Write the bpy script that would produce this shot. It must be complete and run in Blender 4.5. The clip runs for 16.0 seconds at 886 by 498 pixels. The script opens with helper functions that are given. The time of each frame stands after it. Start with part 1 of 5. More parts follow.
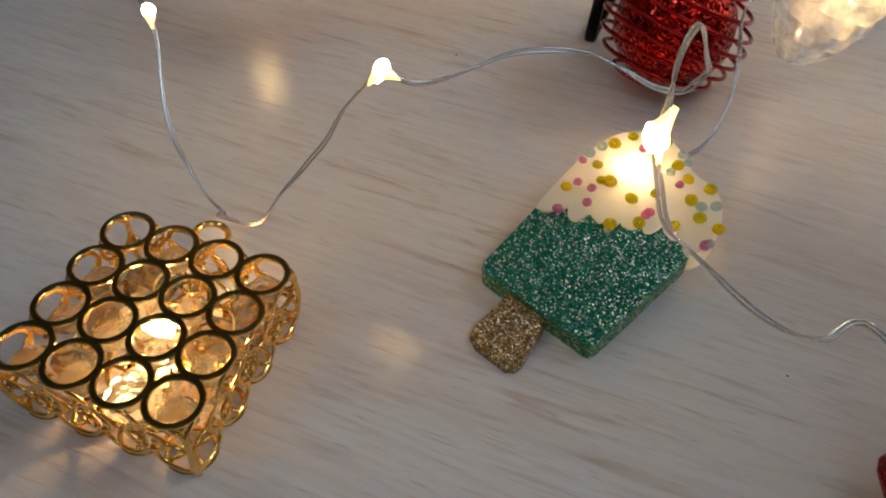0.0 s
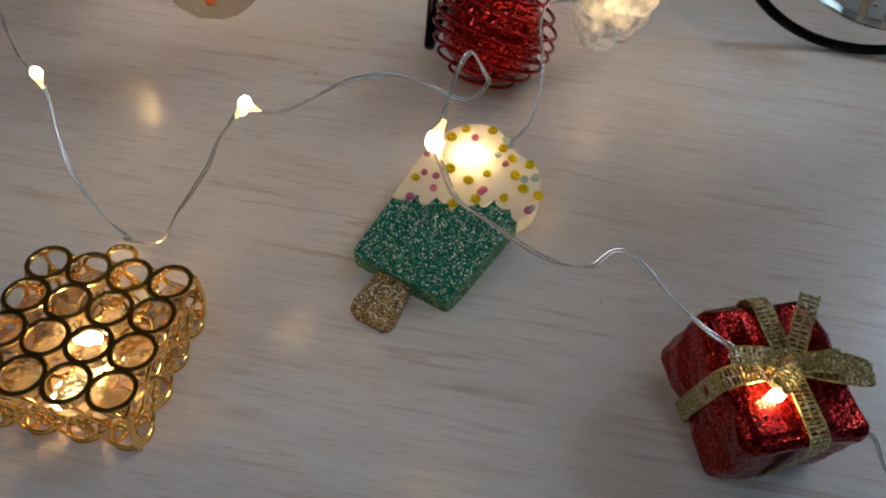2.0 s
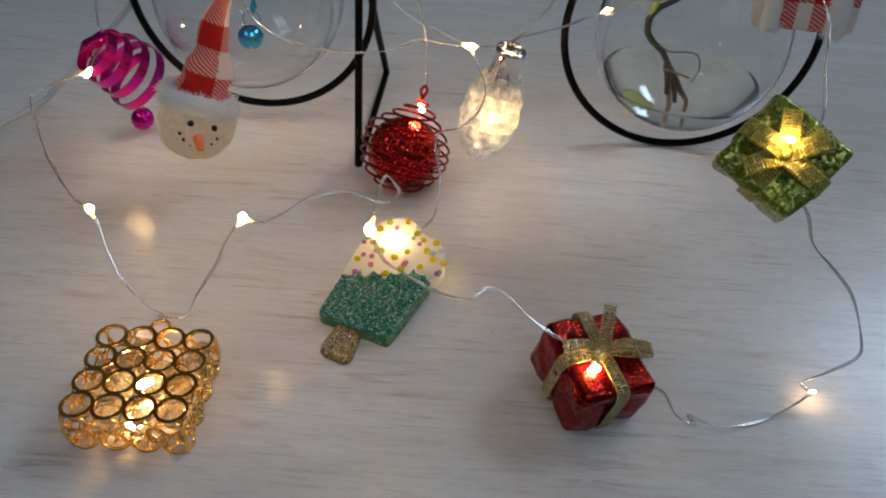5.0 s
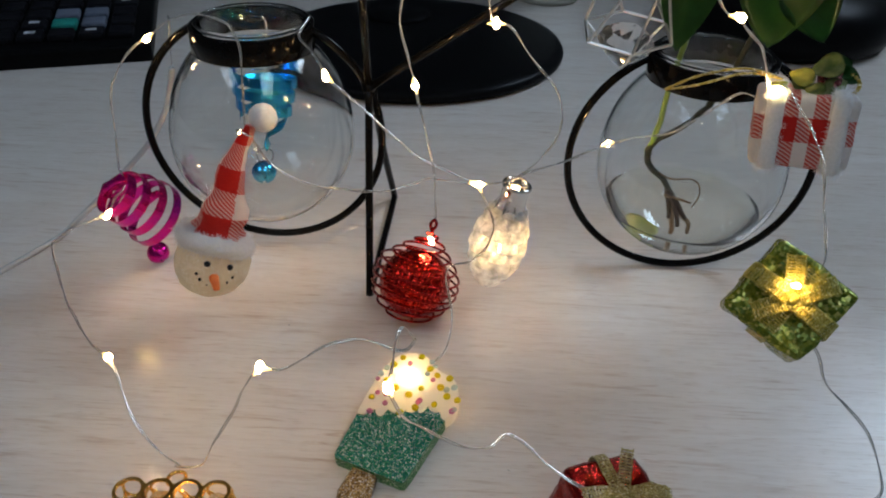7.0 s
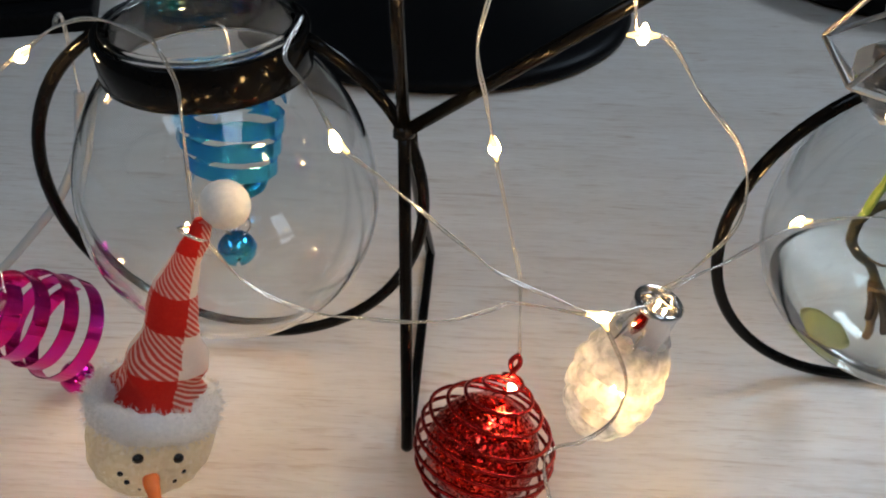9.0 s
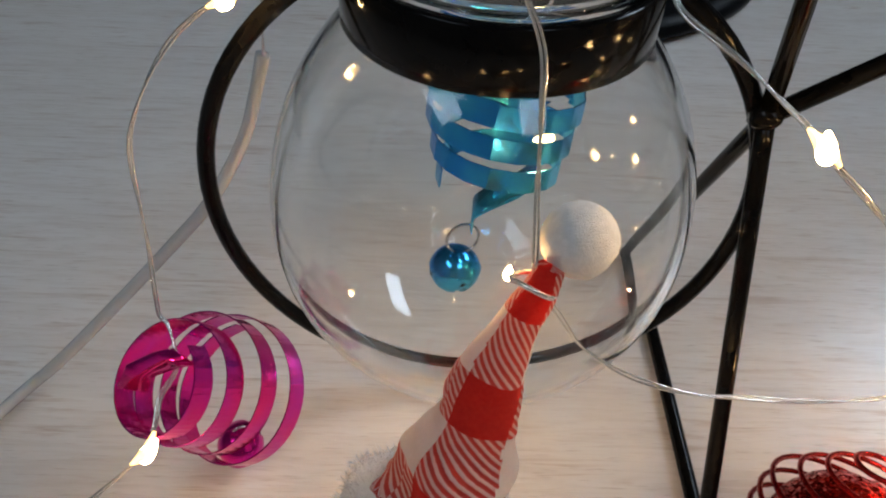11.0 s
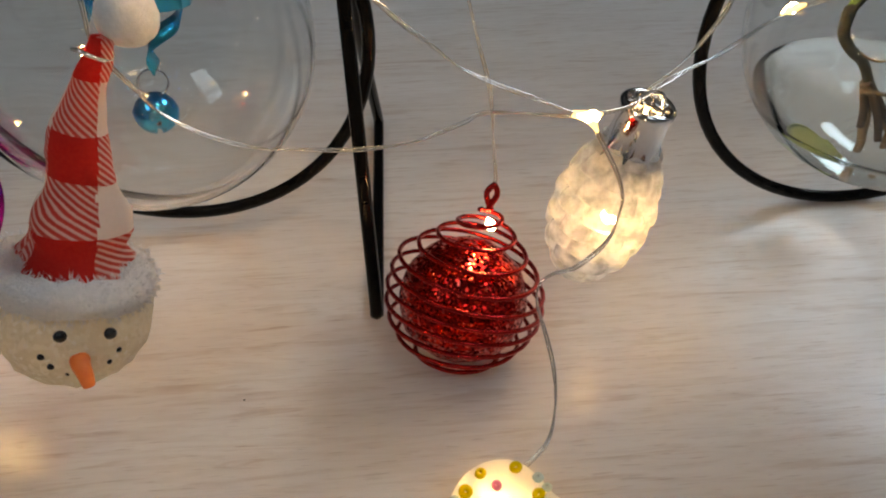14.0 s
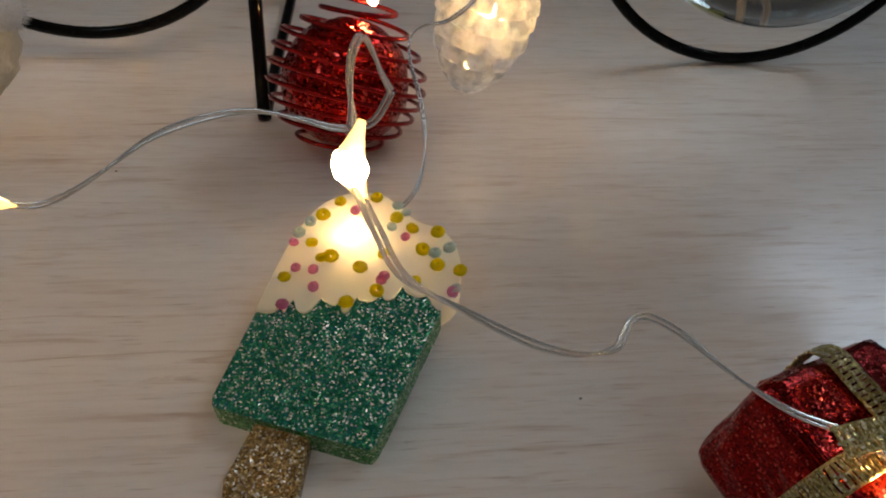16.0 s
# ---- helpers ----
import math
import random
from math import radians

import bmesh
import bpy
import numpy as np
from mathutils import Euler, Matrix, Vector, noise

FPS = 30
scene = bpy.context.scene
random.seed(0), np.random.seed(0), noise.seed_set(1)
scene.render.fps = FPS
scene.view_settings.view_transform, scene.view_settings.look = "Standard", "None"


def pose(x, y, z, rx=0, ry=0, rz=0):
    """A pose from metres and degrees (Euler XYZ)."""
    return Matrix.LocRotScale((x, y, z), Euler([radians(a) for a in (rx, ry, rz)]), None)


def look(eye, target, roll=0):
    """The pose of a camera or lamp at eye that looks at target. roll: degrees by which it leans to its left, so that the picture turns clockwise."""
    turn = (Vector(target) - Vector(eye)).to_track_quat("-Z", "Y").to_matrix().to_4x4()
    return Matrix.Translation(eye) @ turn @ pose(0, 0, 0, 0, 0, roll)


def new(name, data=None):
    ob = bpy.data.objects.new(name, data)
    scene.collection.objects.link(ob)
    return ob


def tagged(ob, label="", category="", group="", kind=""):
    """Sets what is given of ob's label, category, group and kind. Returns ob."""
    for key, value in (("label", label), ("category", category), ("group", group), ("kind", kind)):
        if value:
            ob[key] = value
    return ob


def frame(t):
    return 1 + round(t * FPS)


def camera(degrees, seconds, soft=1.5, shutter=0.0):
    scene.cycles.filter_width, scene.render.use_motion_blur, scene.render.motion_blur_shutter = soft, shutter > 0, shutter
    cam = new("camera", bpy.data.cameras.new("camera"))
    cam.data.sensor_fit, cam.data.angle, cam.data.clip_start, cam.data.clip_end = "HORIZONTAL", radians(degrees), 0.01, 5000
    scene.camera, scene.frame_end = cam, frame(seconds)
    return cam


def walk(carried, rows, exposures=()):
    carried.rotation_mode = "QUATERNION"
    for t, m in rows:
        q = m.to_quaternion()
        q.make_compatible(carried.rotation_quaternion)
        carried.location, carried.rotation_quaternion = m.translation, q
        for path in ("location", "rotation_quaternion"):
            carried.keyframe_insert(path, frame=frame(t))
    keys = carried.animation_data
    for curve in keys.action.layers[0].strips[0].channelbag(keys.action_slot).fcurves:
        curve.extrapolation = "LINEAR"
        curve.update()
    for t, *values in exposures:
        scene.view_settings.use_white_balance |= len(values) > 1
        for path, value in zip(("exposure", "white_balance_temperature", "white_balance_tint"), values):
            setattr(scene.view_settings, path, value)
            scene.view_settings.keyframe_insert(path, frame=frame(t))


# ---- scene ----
EXPOSURES = [(0.0, -0.62, 6350, 10), (0.5, -0.8, 6350, 10), (1.5, -0.8, 6250, 10), (3.5, -0.53, 6100, 10), (6.0, -0.32, 6400, 11), (7.0, -0.24, 6450, 11), (8.0, -0.1, 6700, 11), (10.5, -0.1, 6700, 12), (11.5, -0.08, 6950, 13), (12.5, -0.05, 7350, 13), (13.0, -0.2, 7350, 13), (13.5, -0.34, 7300, 13), (14.0, -0.38, 7150, 12), (15.0, -0.72, 6850, 12), (16.0, -0.82, 6750, 11)]
# the camera and its path: seconds, eye, target, roll
cam = camera(60.57, 16.0, 2.0)
PATH = [
    (0, (0.01059, 0.00341, 0.11191), (0.01194, 0.10511, 0.00165), 4.98),
    (0.5, (0.01035, 0.00441, 0.11710), (0.01379, 0.10571, 0.00652), 6.01),
    (1, (0.01353, 0.00016, 0.12069), (0.02340, 0.10097, 0.01005), 7.05),
    (1.5, (0.01810, -0.00416, 0.12728), (0.03277, 0.09472, 0.01543), 4.95),
    (2, (0.01761, -0.02024, 0.13496), (0.03675, 0.07956, 0.02463), 4.43),
    (2.5, (0.01717, -0.02799, 0.14315), (0.03893, 0.07368, 0.03503), 3.86),
    (3, (0.01194, -0.03921, 0.15670), (0.03657, 0.06313, 0.04983), 3.60),
    (3.5, (0.01353, -0.05409, 0.16453), (0.04188, 0.05053, 0.06084), 3.54),
    (6, (0.00217, -0.09035, 0.19883), (0.03667, 0.02500, 0.10937), 2.66),
    (6.5, (0.00205, -0.09087, 0.20401), (0.03751, 0.02783, 0.11942), 2.27),
    (7, (0.00443, -0.07560, 0.20112), (0.03925, 0.04462, 0.11844), 1.65),
    (7.5, (0.01255, -0.05121, 0.19494), (0.04672, 0.06747, 0.10980), 1.11),
    (8, (0.02106, -0.01634, 0.18929), (0.05450, 0.10026, 0.10104), 0.98),
    (10.5, (-0.01418, 0.13200, 0.15879), (0.02308, 0.23688, 0.05824), 3.07),
    (11, (-0.03399, 0.13427, 0.15115), (0.00498, 0.23746, 0.04950), 3.65),
    (11.5, (-0.03527, 0.12794, 0.14341), (0.00235, 0.23037, 0.04048), 2.77),
    (12, (-0.03238, 0.11669, 0.13661), (0.00489, 0.21746, 0.03194), 1.99),
    (12.5, (-0.02576, 0.10417, 0.13099), (0.01192, 0.20488, 0.02640), 1.53),
    (13, (-0.01299, 0.08754, 0.12931), (0.02600, 0.18995, 0.02687), 0.11),
    (13.5, (0.00420, 0.07484, 0.13667), (0.04307, 0.17609, 0.03305), -0.87),
    (14, (0.01488, 0.06357, 0.14273), (0.05661, 0.16494, 0.04034), -0.44),
    (14.5, (0.03110, 0.05518, 0.13283), (0.07379, 0.15453, 0.02887), -0.84),
    (15, (0.03866, 0.04367, 0.10878), (0.08794, 0.14635, 0.01117), 2.23),
    (15.5, (0.02967, 0.03167, 0.09695), (0.08079, 0.13605, 0.00213), 3.85),
    (16, (0.01747, 0.01816, 0.09586), (0.06849, 0.12354, 0.00210), 3.72),
]
walk(cam, [(t, look(eye, target, roll)) for t, eye, target, roll in PATH], EXPOSURES)
# end of path

# ---------------------------------------------------------------- world and lights
CM = 0.01
world = bpy.data.worlds.new("room_air")
scene.world = world
world.use_nodes = True
world.node_tree.nodes["Background"].inputs["Color"].default_value = (0.55, 0.62, 0.75, 1)
world.node_tree.nodes["Background"].inputs["Strength"].default_value = 0.02
LED_POWER = 262.0
CEILING_POWER = 4.3
# the east ceiling panel, strongest of the three
EAST_PANEL_POWER = 20.0


# ---------------------------------------------------------------- materials
def links(m):
    return m.node_tree.nodes, m.node_tree.links


def base(name, color=(0.8, 0.8, 0.8), rough=0.5, metal=0.0, **extra):
    m = bpy.data.materials.new(name)
    m.use_nodes = True
    b = m.node_tree.nodes["Principled BSDF"]
    b.inputs["Base Color"].default_value = (*color, 1)
    b.inputs["Roughness"].default_value = rough
    b.inputs["Metallic"].default_value = metal
    for key, value in extra.items():
        b.inputs[key.replace("_", " ")].default_value = value
    return m


def coords(m, scale=(1, 1, 1), turn=0.0):
    nodes, link = links(m)
    tc, mp = nodes.new("ShaderNodeTexCoord"), nodes.new("ShaderNodeMapping")
    mp.inputs["Scale"].default_value = scale
    mp.inputs["Rotation"].default_value = (0, 0, radians(turn))
    link.new(tc.outputs["Object"], mp.inputs["Vector"])
    return mp.outputs["Vector"]


def noise_tex(m, scale, vector=None, detail=4.0, rough=0.55, warp=0.0):
    nodes, link = links(m)
    n = nodes.new("ShaderNodeTexNoise")
    n.inputs["Scale"].default_value, n.inputs["Detail"].default_value, n.inputs["Roughness"].default_value = scale, detail, rough
    n.inputs["Distortion"].default_value = warp
    link.new(vector if vector else coords(m), n.inputs["Vector"])
    return n.outputs["Fac"]


def ramp(m, value, stops):
    nodes, link = links(m)
    r = nodes.new("ShaderNodeValToRGB")
    for k, (pos, col) in enumerate(stops):
        e = r.color_ramp.elements[k] if k < 2 else r.color_ramp.elements.new(pos)
        e.position, e.color = pos, (*col, 1)
    link.new(value, r.inputs["Fac"])
    return r.outputs["Color"]


def mix(m, a, b, fac, mode="MIX"):
    nodes, link = links(m)
    x = nodes.new("ShaderNodeMix")
    x.data_type, x.blend_type = "RGBA", mode
    for sock, value in ((x.inputs[0], fac), (x.inputs[6], a), (x.inputs[7], b)):
        if isinstance(value, bpy.types.NodeSocket):
            link.new(value, sock)
        elif isinstance(value, tuple):
            sock.default_value = (*value, 1)
        else:
            sock.default_value = value
    return x.outputs[2]


def to(m, socket, name):
    nodes, link = links(m)
    link.new(socket, nodes["Principled BSDF"].inputs[name])


def bump(m, height, strength=0.3, distance=0.0005):
    nodes, link = links(m)
    b = nodes.new("ShaderNodeBump")
    b.inputs["Strength"].default_value, b.inputs["Distance"].default_value = strength, distance
    link.new(height, b.inputs["Height"])
    to(m, b.outputs["Normal"], "Normal")


def sparkle(name, dark, mid, light, cell, spread=0.9, rough=0.28, metal=0.85, second=None, peak=None, bright=False):
    """Packed flakes: each cell of a fine cell pattern has its own tone and its own lean; peak is a pale colour painted
    on a few flakes as a glint.
    """
    m = base(name, mid, rough, metal)
    nodes, link = links(m)
    v = nodes.new("ShaderNodeTexVoronoi")
    v.inputs["Scale"].default_value = cell
    link.new(coords(m), v.inputs["Vector"])
    sep = nodes.new("ShaderNodeSeparateColor")
    link.new(v.outputs["Color"], sep.inputs[0])
    patch = noise_tex(m, cell / 12, None, 2)
    tone = ramp(m, sep.outputs[0], [(0.0, dark), (0.86, light), (0.62, mid), (0.925 if bright else 0.95, peak or tuple(min(1.0, c * 1.6 + 0.25) for c in light))])
    tone = mix(m, tone, second if second else mid, ramp(m, sep.outputs[1], [(0.6, (0, 0, 0)), (0.75, (0.55, 0.55, 0.55))]))
    to(m, mix(m, tone, dark, ramp(m, patch, [(0.4, (0, 0, 0)), (0.75, (0.4, 0.4, 0.4))])), "Base Color")
    geo, sub, scl, add, nrm = (nodes.new("ShaderNodeNewGeometry"), nodes.new("ShaderNodeVectorMath"), nodes.new("ShaderNodeVectorMath"), nodes.new("ShaderNodeVectorMath"), nodes.new("ShaderNodeVectorMath"))
    sub.operation, scl.operation, nrm.operation = "SUBTRACT", "SCALE", "NORMALIZE"
    sub.inputs[1].default_value, scl.inputs["Scale"].default_value = (0.5, 0.5, 0.5), spread
    link.new(v.outputs["Color"], sub.inputs[0])
    link.new(sub.outputs[0], scl.inputs[0])
    link.new(geo.outputs["Normal"], add.inputs[0])
    link.new(scl.outputs[0], add.inputs[1])
    link.new(add.outputs[0], nrm.inputs[0])
    to(m, nrm.outputs[0], "Normal")
    return m


def wood():
    m = base("ash_laminate", rough=0.22, Specular_IOR_Level=0.4)
    fine = noise_tex(m, 1.0, coords(m, (60, 800, 800)), 4, 0.6, 0.8)
    broad = noise_tex(m, 1.0, coords(m, (7, 60, 60)), 4, 0.55, 0.9)
    band = noise_tex(m, 1.0, coords(m, (34, 430, 430)), 4, 0.58, 1.0)
    pores = noise_tex(m, 1.0, coords(m, (130, 2100, 2100)), 2, 0.5, 0.3)
    patch = noise_tex(m, 35, None, 3)
    cloud = noise_tex(m, 14, None, 2)
    tone = ramp(m, broad, [(0.28, (0.70, 0.62, 0.56)), (0.72, (0.79, 0.73, 0.68))])
    tone = mix(m, tone, (0.73, 0.655, 0.575), ramp(m, cloud, [(0.4, (0, 0, 0)), (0.65, (0.45, 0.45, 0.45))]))
    streak = ramp(m, fine, [(0.32, (0.76, 0.69, 0.63)), (0.55, (1, 1, 1))])
    dash = ramp(m, band, [(0.33, (0.70, 0.56, 0.47)), (0.46, (1, 1, 1))])
    dots = ramp(m, pores, [(0.30, (0.60, 0.50, 0.44)), (0.38, (1, 1, 1))])
    ground = mix(m, mix(m, tone, streak, 0.36, "MULTIPLY"), dash, ramp(m, patch, [(0.38, (0.06, 0.06, 0.06)), (0.66, (0.68, 0.68, 0.68))]), "MULTIPLY")
    to(m, mix(m, ground, dots, 0.42, "MULTIPLY"), "Base Color")
    bump(m, noise_tex(m, 1700, None, 2), 0.36, 0.00012)
    return m


def mottled(name, a, b, scale, rough=0.5, metal=0.0, relief=0.2, depth=0.0004, **extra):
    m = base(name, a, rough, metal, **extra)
    n = noise_tex(m, scale)
    to(m, ramp(m, n, [(0.3, a), (0.7, b)]), "Base Color")
    bump(m, noise_tex(m, scale * 4), relief, depth)
    return m


def striped(name, a, b, period, turn):
    """Woven twill: fine slanting stripes of two threads."""
    m = base(name, a, 0.85)
    nodes, link = links(m)
    w = nodes.new("ShaderNodeTexWave")
    w.inputs["Scale"].default_value = 0.314 / period
    w.wave_profile = "SIN"
    w.inputs["Distortion"].default_value, w.inputs["Detail Scale"].default_value = 0.6, 4.0
    tc, mp = nodes.new("ShaderNodeTexCoord"), nodes.new("ShaderNodeMapping")
    mp.inputs["Rotation"].default_value = (0, 0, radians(turn))
    link.new(tc.outputs["UV"], mp.inputs["Vector"])
    link.new(mp.outputs["Vector"], w.inputs["Vector"])
    to(m, ramp(m, w.outputs["Fac"], [(0.45, a), (0.7, b)]), "Base Color")
    bump(m, w.outputs["Fac"], 0.4, 0.0003)
    return m


def glassy(name, color=(1, 1, 1), rough=0.0, ior=1.45, **extra):
    return base(name, color, rough, 0.0, Transmission_Weight=1.0, IOR=ior, **extra)


def milky(name, share, tint=(0.95, 0.93, 0.88), clear=True):
    """Clear glass mixed with a soft white that lets light through."""
    m = glassy(name, (0.99, 0.97, 0.96), 0.06, 1.4) if clear else base(name, tint, 0.35)
    nodes, link = links(m)
    soft, blend = nodes.new("ShaderNodeBsdfTranslucent"), nodes.new("ShaderNodeMixShader")
    soft.inputs["Color"].default_value = (*tint, 1)
    patch = ramp(m, noise_tex(m, 220), [(0.35, (share * 0.6,) * 3), (0.65, (min(1, share * 1.4),) * 3)])
    link.new(patch, blend.inputs[0])
    link.new(nodes["Principled BSDF"].outputs[0], blend.inputs[1])
    link.new(soft.outputs[0], blend.inputs[2])
    link.new(blend.outputs[0], nodes["Material Output"].inputs["Surface"])
    return m


def see_through(m, share, tint):
    """Lets part of the light through a thin or cloudy surface, softly."""
    nodes, link = links(m)
    soft, blend = nodes.new("ShaderNodeBsdfTranslucent"), nodes.new("ShaderNodeMixShader")
    soft.inputs["Color"].default_value, blend.inputs[0].default_value = (*tint, 1), share
    link.new(nodes["Principled BSDF"].outputs[0], blend.inputs[1])
    link.new(soft.outputs[0], blend.inputs[2])
    link.new(blend.outputs[0], nodes["Material Output"].inputs["Surface"])


def glow(name, color, strength):
    m = base(name, (0.9, 0.85, 0.7), 0.3)
    b = m.node_tree.nodes["Principled BSDF"]
    b.inputs["Emission Color"].default_value, b.inputs["Emission Strength"].default_value = (*color, 1), strength
    return m


WOOD = wood()
LED = glow("warm_led", (1.0, 0.64, 0.265), LED_POWER)
PANEL = glow("ceiling_light_panel", (0.64, 0.81, 1.0), CEILING_POWER)
BRIGHT_PANEL = glow("bright_ceiling_light_panel", (0.64, 0.81, 1.0), EAST_PANEL_POWER)
# own emission stands in for bulb light spreading through the resin
RESIN = glow("self_glowing_resin", (1.0, 0.6, 0.17), 4.0)
WIRE = base("silver_lacquered_wire", (0.92, 0.90, 0.85), 0.22, 0.8)
CABLE = base("clear_plastic_cable", (0.78, 0.78, 0.77), 0.25, 0.0, Transmission_Weight=0.45)
GOLD = mottled("polished_gold_plate", (0.90, 0.58, 0.15), (0.95, 0.66, 0.22), 300, 0.2, 1.0, 0.08)
# clear crystal; the amber tint paints in the glow reflected by the gold
GOLD_LIT_CRYSTAL = milky("clear_crystal_painted_gold_glow", 0.22, (1.0, 0.88, 0.62))
WATER_CRYSTAL = glassy("clear_cut_acrylic", (1, 1, 1), 0.0, 1.28)
see_through(WATER_CRYSTAL, 0.1, (0.95, 0.97, 1.0))
SILVER = base("brushed_silver_wire", (0.78, 0.77, 0.75), 0.3, 0.9)
ROOT_DARK = base("dark_rotten_root", (0.045, 0.026, 0.014), 0.7)
GREEN_GLITTER = sparkle("green_glitter", (0.004, 0.075, 0.045), (0.010, 0.20, 0.075), (0.08, 0.44, 0.20), 3700, 1.0, 0.22, 0.35, (0.010, 0.19, 0.25), (1.0, 1.0, 0.9), True)
# upright faces of the lolly: a paler, yellower green than its flat faces
GREEN_SIDE = sparkle("side_green_glitter", (0.012, 0.11, 0.02), (0.04, 0.27, 0.05), (0.22, 0.52, 0.14), 3400, 1.0, 0.3, 0.4, None, (0.95, 1.0, 0.75), True)
BRONZE_GLITTER = sparkle("bronze_glitter", (0.11, 0.055, 0.016), (0.42, 0.25, 0.08), (0.82, 0.57, 0.24), 3400, 1.1, 0.25, 0.4, None, (1.0, 0.95, 0.82), True)
ICING = milky("white_resin_icing", 0.5, (0.94, 0.90, 0.81), False)
bump(ICING, noise_tex(ICING, 700, None, 3), 0.5, 0.0004)
BEAD_YELLOW = glassy("yellow_glass_bead", (0.98, 0.86, 0.05), 0.12, 1.3)
BEAD_PINK = glassy("pink_glass_bead", (0.98, 0.45, 0.72), 0.12, 1.3)
BEAD_CLEAR = glassy("pale_blue_glass_bead", (0.82, 0.96, 0.96), 0.08, 1.3)
for bead, tint in ((BEAD_YELLOW, (0.98, 0.86, 0.05)), (BEAD_PINK, (0.98, 0.45, 0.72)), (BEAD_CLEAR, (0.82, 0.96, 0.96))):
    see_through(bead, 0.6, tint)
RED_FOIL = sparkle("red_glitter_foil", (0.06, 0.001, 0.001), (0.26, 0.003, 0.003), (0.42, 0.008, 0.006), 3400, 0.28, 0.2, 0.85, None, (0.85, 0.12, 0.09))
RED_WIRE = base("red_enamelled_wire", (0.36, 0.011, 0.010), 0.2, 0.85)
RED_BALL = sparkle("red_foil_ball", (0.12, 0.002, 0.002), (0.44, 0.008, 0.005), (0.72, 0.03, 0.015), 1700, 0.5, 0.15, 0.94, None, (0.9, 0.12, 0.08))
GREEN_FOIL = sparkle("green_gold_foil", (0.11, 0.15, 0.01), (0.29, 0.31, 0.025), (0.50, 0.47, 0.08), 1200, 0.35, 0.22, 0.4, (0.04, 0.12, 0.01), (0.7, 0.62, 0.16))
OLIVE_RIBBON = sparkle("olive_gold_gauze", (0.26, 0.22, 0.02), (0.42, 0.36, 0.05), (0.52, 0.46, 0.12), 3000, 0.4, 0.45, 0.2, None, (0.85, 0.78, 0.4))
RIBBON_GOLD = sparkle("gold_mesh_ribbon", (0.24, 0.18, 0.05), (0.50, 0.42, 0.16), (0.86, 0.78, 0.45), 3000, 0.9, 0.3, 0.6, None, (1.0, 0.95, 0.75))
GOLD_THREAD = sparkle("gold_thread", (0.35, 0.24, 0.03), (0.70, 0.52, 0.10), (0.95, 0.80, 0.35), 1500, 0.5, 0.35, 0.35, None, (1.0, 0.95, 0.7))
PINK_FOIL = mottled("magenta_foil", (0.78, 0.010, 0.20), (0.62, 0.02, 0.42), 110, 0.14, 0.9, 0.10)
BLUE_FOIL = mottled("blue_foil", (0.004, 0.20, 0.80), (0.06, 0.56, 0.76), 70, 0.14, 0.9, 0.10)
BLACK_METAL = mottled("black_lacquered_steel", (0.003, 0.003, 0.003), (0.006, 0.0055, 0.005), 250, 0.1, 0.0, 0.04, Specular_IOR_Level=0.13)
GLASS = glassy("clear_glass", (0.985, 0.995, 0.99))
WATER = glassy("water", (0.93, 0.97, 0.94), 0.0, 1.12)
PINECONE = milky("iridescent_glass", 0.5, (0.98, 0.96, 0.92))
FROST = mottled("frosted_white_core", (0.9, 0.86, 0.76), (0.95, 0.92, 0.85), 400, 0.6, 0.0, 0.3, Subsurface_Weight=1.0, Subsurface_Radius=(0.01, 0.008, 0.005))
CHROME = base("chrome_cap", (0.74, 0.74, 0.75), 0.1, 1.0)
FELT = mottled("white_felt", (0.80, 0.79, 0.78), (0.9, 0.89, 0.88), 900, 0.95, 0.0, 0.6, 0.0006)
FUR = mottled("white_plush", (0.80, 0.81, 0.84), (0.9, 0.9, 0.92), 1200, 1.0, 0.0, 0.8, 0.0008)
SNOW = sparkle("cream_glitter_snow", (0.76, 0.70, 0.54), (0.88, 0.83, 0.70), (0.96, 0.94, 0.87), 1200, 0.8, 0.35, 0.05)
RED_CLOTH = mottled("red_woven_cloth", (0.58, 0.012, 0.012), (0.66, 0.03, 0.02), 1500, 0.9, 0.0, 0.4)
WHITE_CLOTH = mottled("white_woven_cloth", (0.84, 0.82, 0.79), (0.9, 0.88, 0.85), 1500, 0.9, 0.0, 0.4)
TWILL = striped("red_and_white_twill", (0.58, 0.02, 0.02), (0.82, 0.66, 0.60), 0.115, -60)
for cloth, tint in ((RED_CLOTH, (0.62, 0.03, 0.02)), (TWILL, (0.7, 0.2, 0.14)), (WHITE_CLOTH, (0.9, 0.84, 0.76))):
    see_through(cloth, 0.4, tint)
see_through(SNOW, 0.5, (1.0, 0.94, 0.80))
CARROT = mottled("orange_clay", (0.80, 0.16, 0.03), (0.85, 0.22, 0.05), 400, 0.45)
BLACK_DOT = base("black_gloss_dot", (0.012, 0.012, 0.012), 0.15)
LEAF = mottled("pothos_leaf", (0.012, 0.06, 0.010), (0.03, 0.125, 0.02), 90, 0.3, 0.0, 0.3)
PALE_LEAF = mottled("pale_fabric_leaf", (0.36, 0.40, 0.16), (0.07, 0.15, 0.035), 190, 0.7)
YELLOW_LEAF = mottled("yellow_fabric_leaf", (0.42, 0.42, 0.07), (0.36, 0.38, 0.10), 120, 0.7)
STEM = mottled("green_stem", (0.22, 0.36, 0.05), (0.30, 0.42, 0.10), 120, 0.45)
VINE = mottled("dark_vine_bark", (0.02, 0.025, 0.012), (0.06, 0.055, 0.03), 200, 0.7)
ROOT = mottled("brown_root", (0.16, 0.09, 0.04), (0.30, 0.20, 0.11), 200, 0.75)
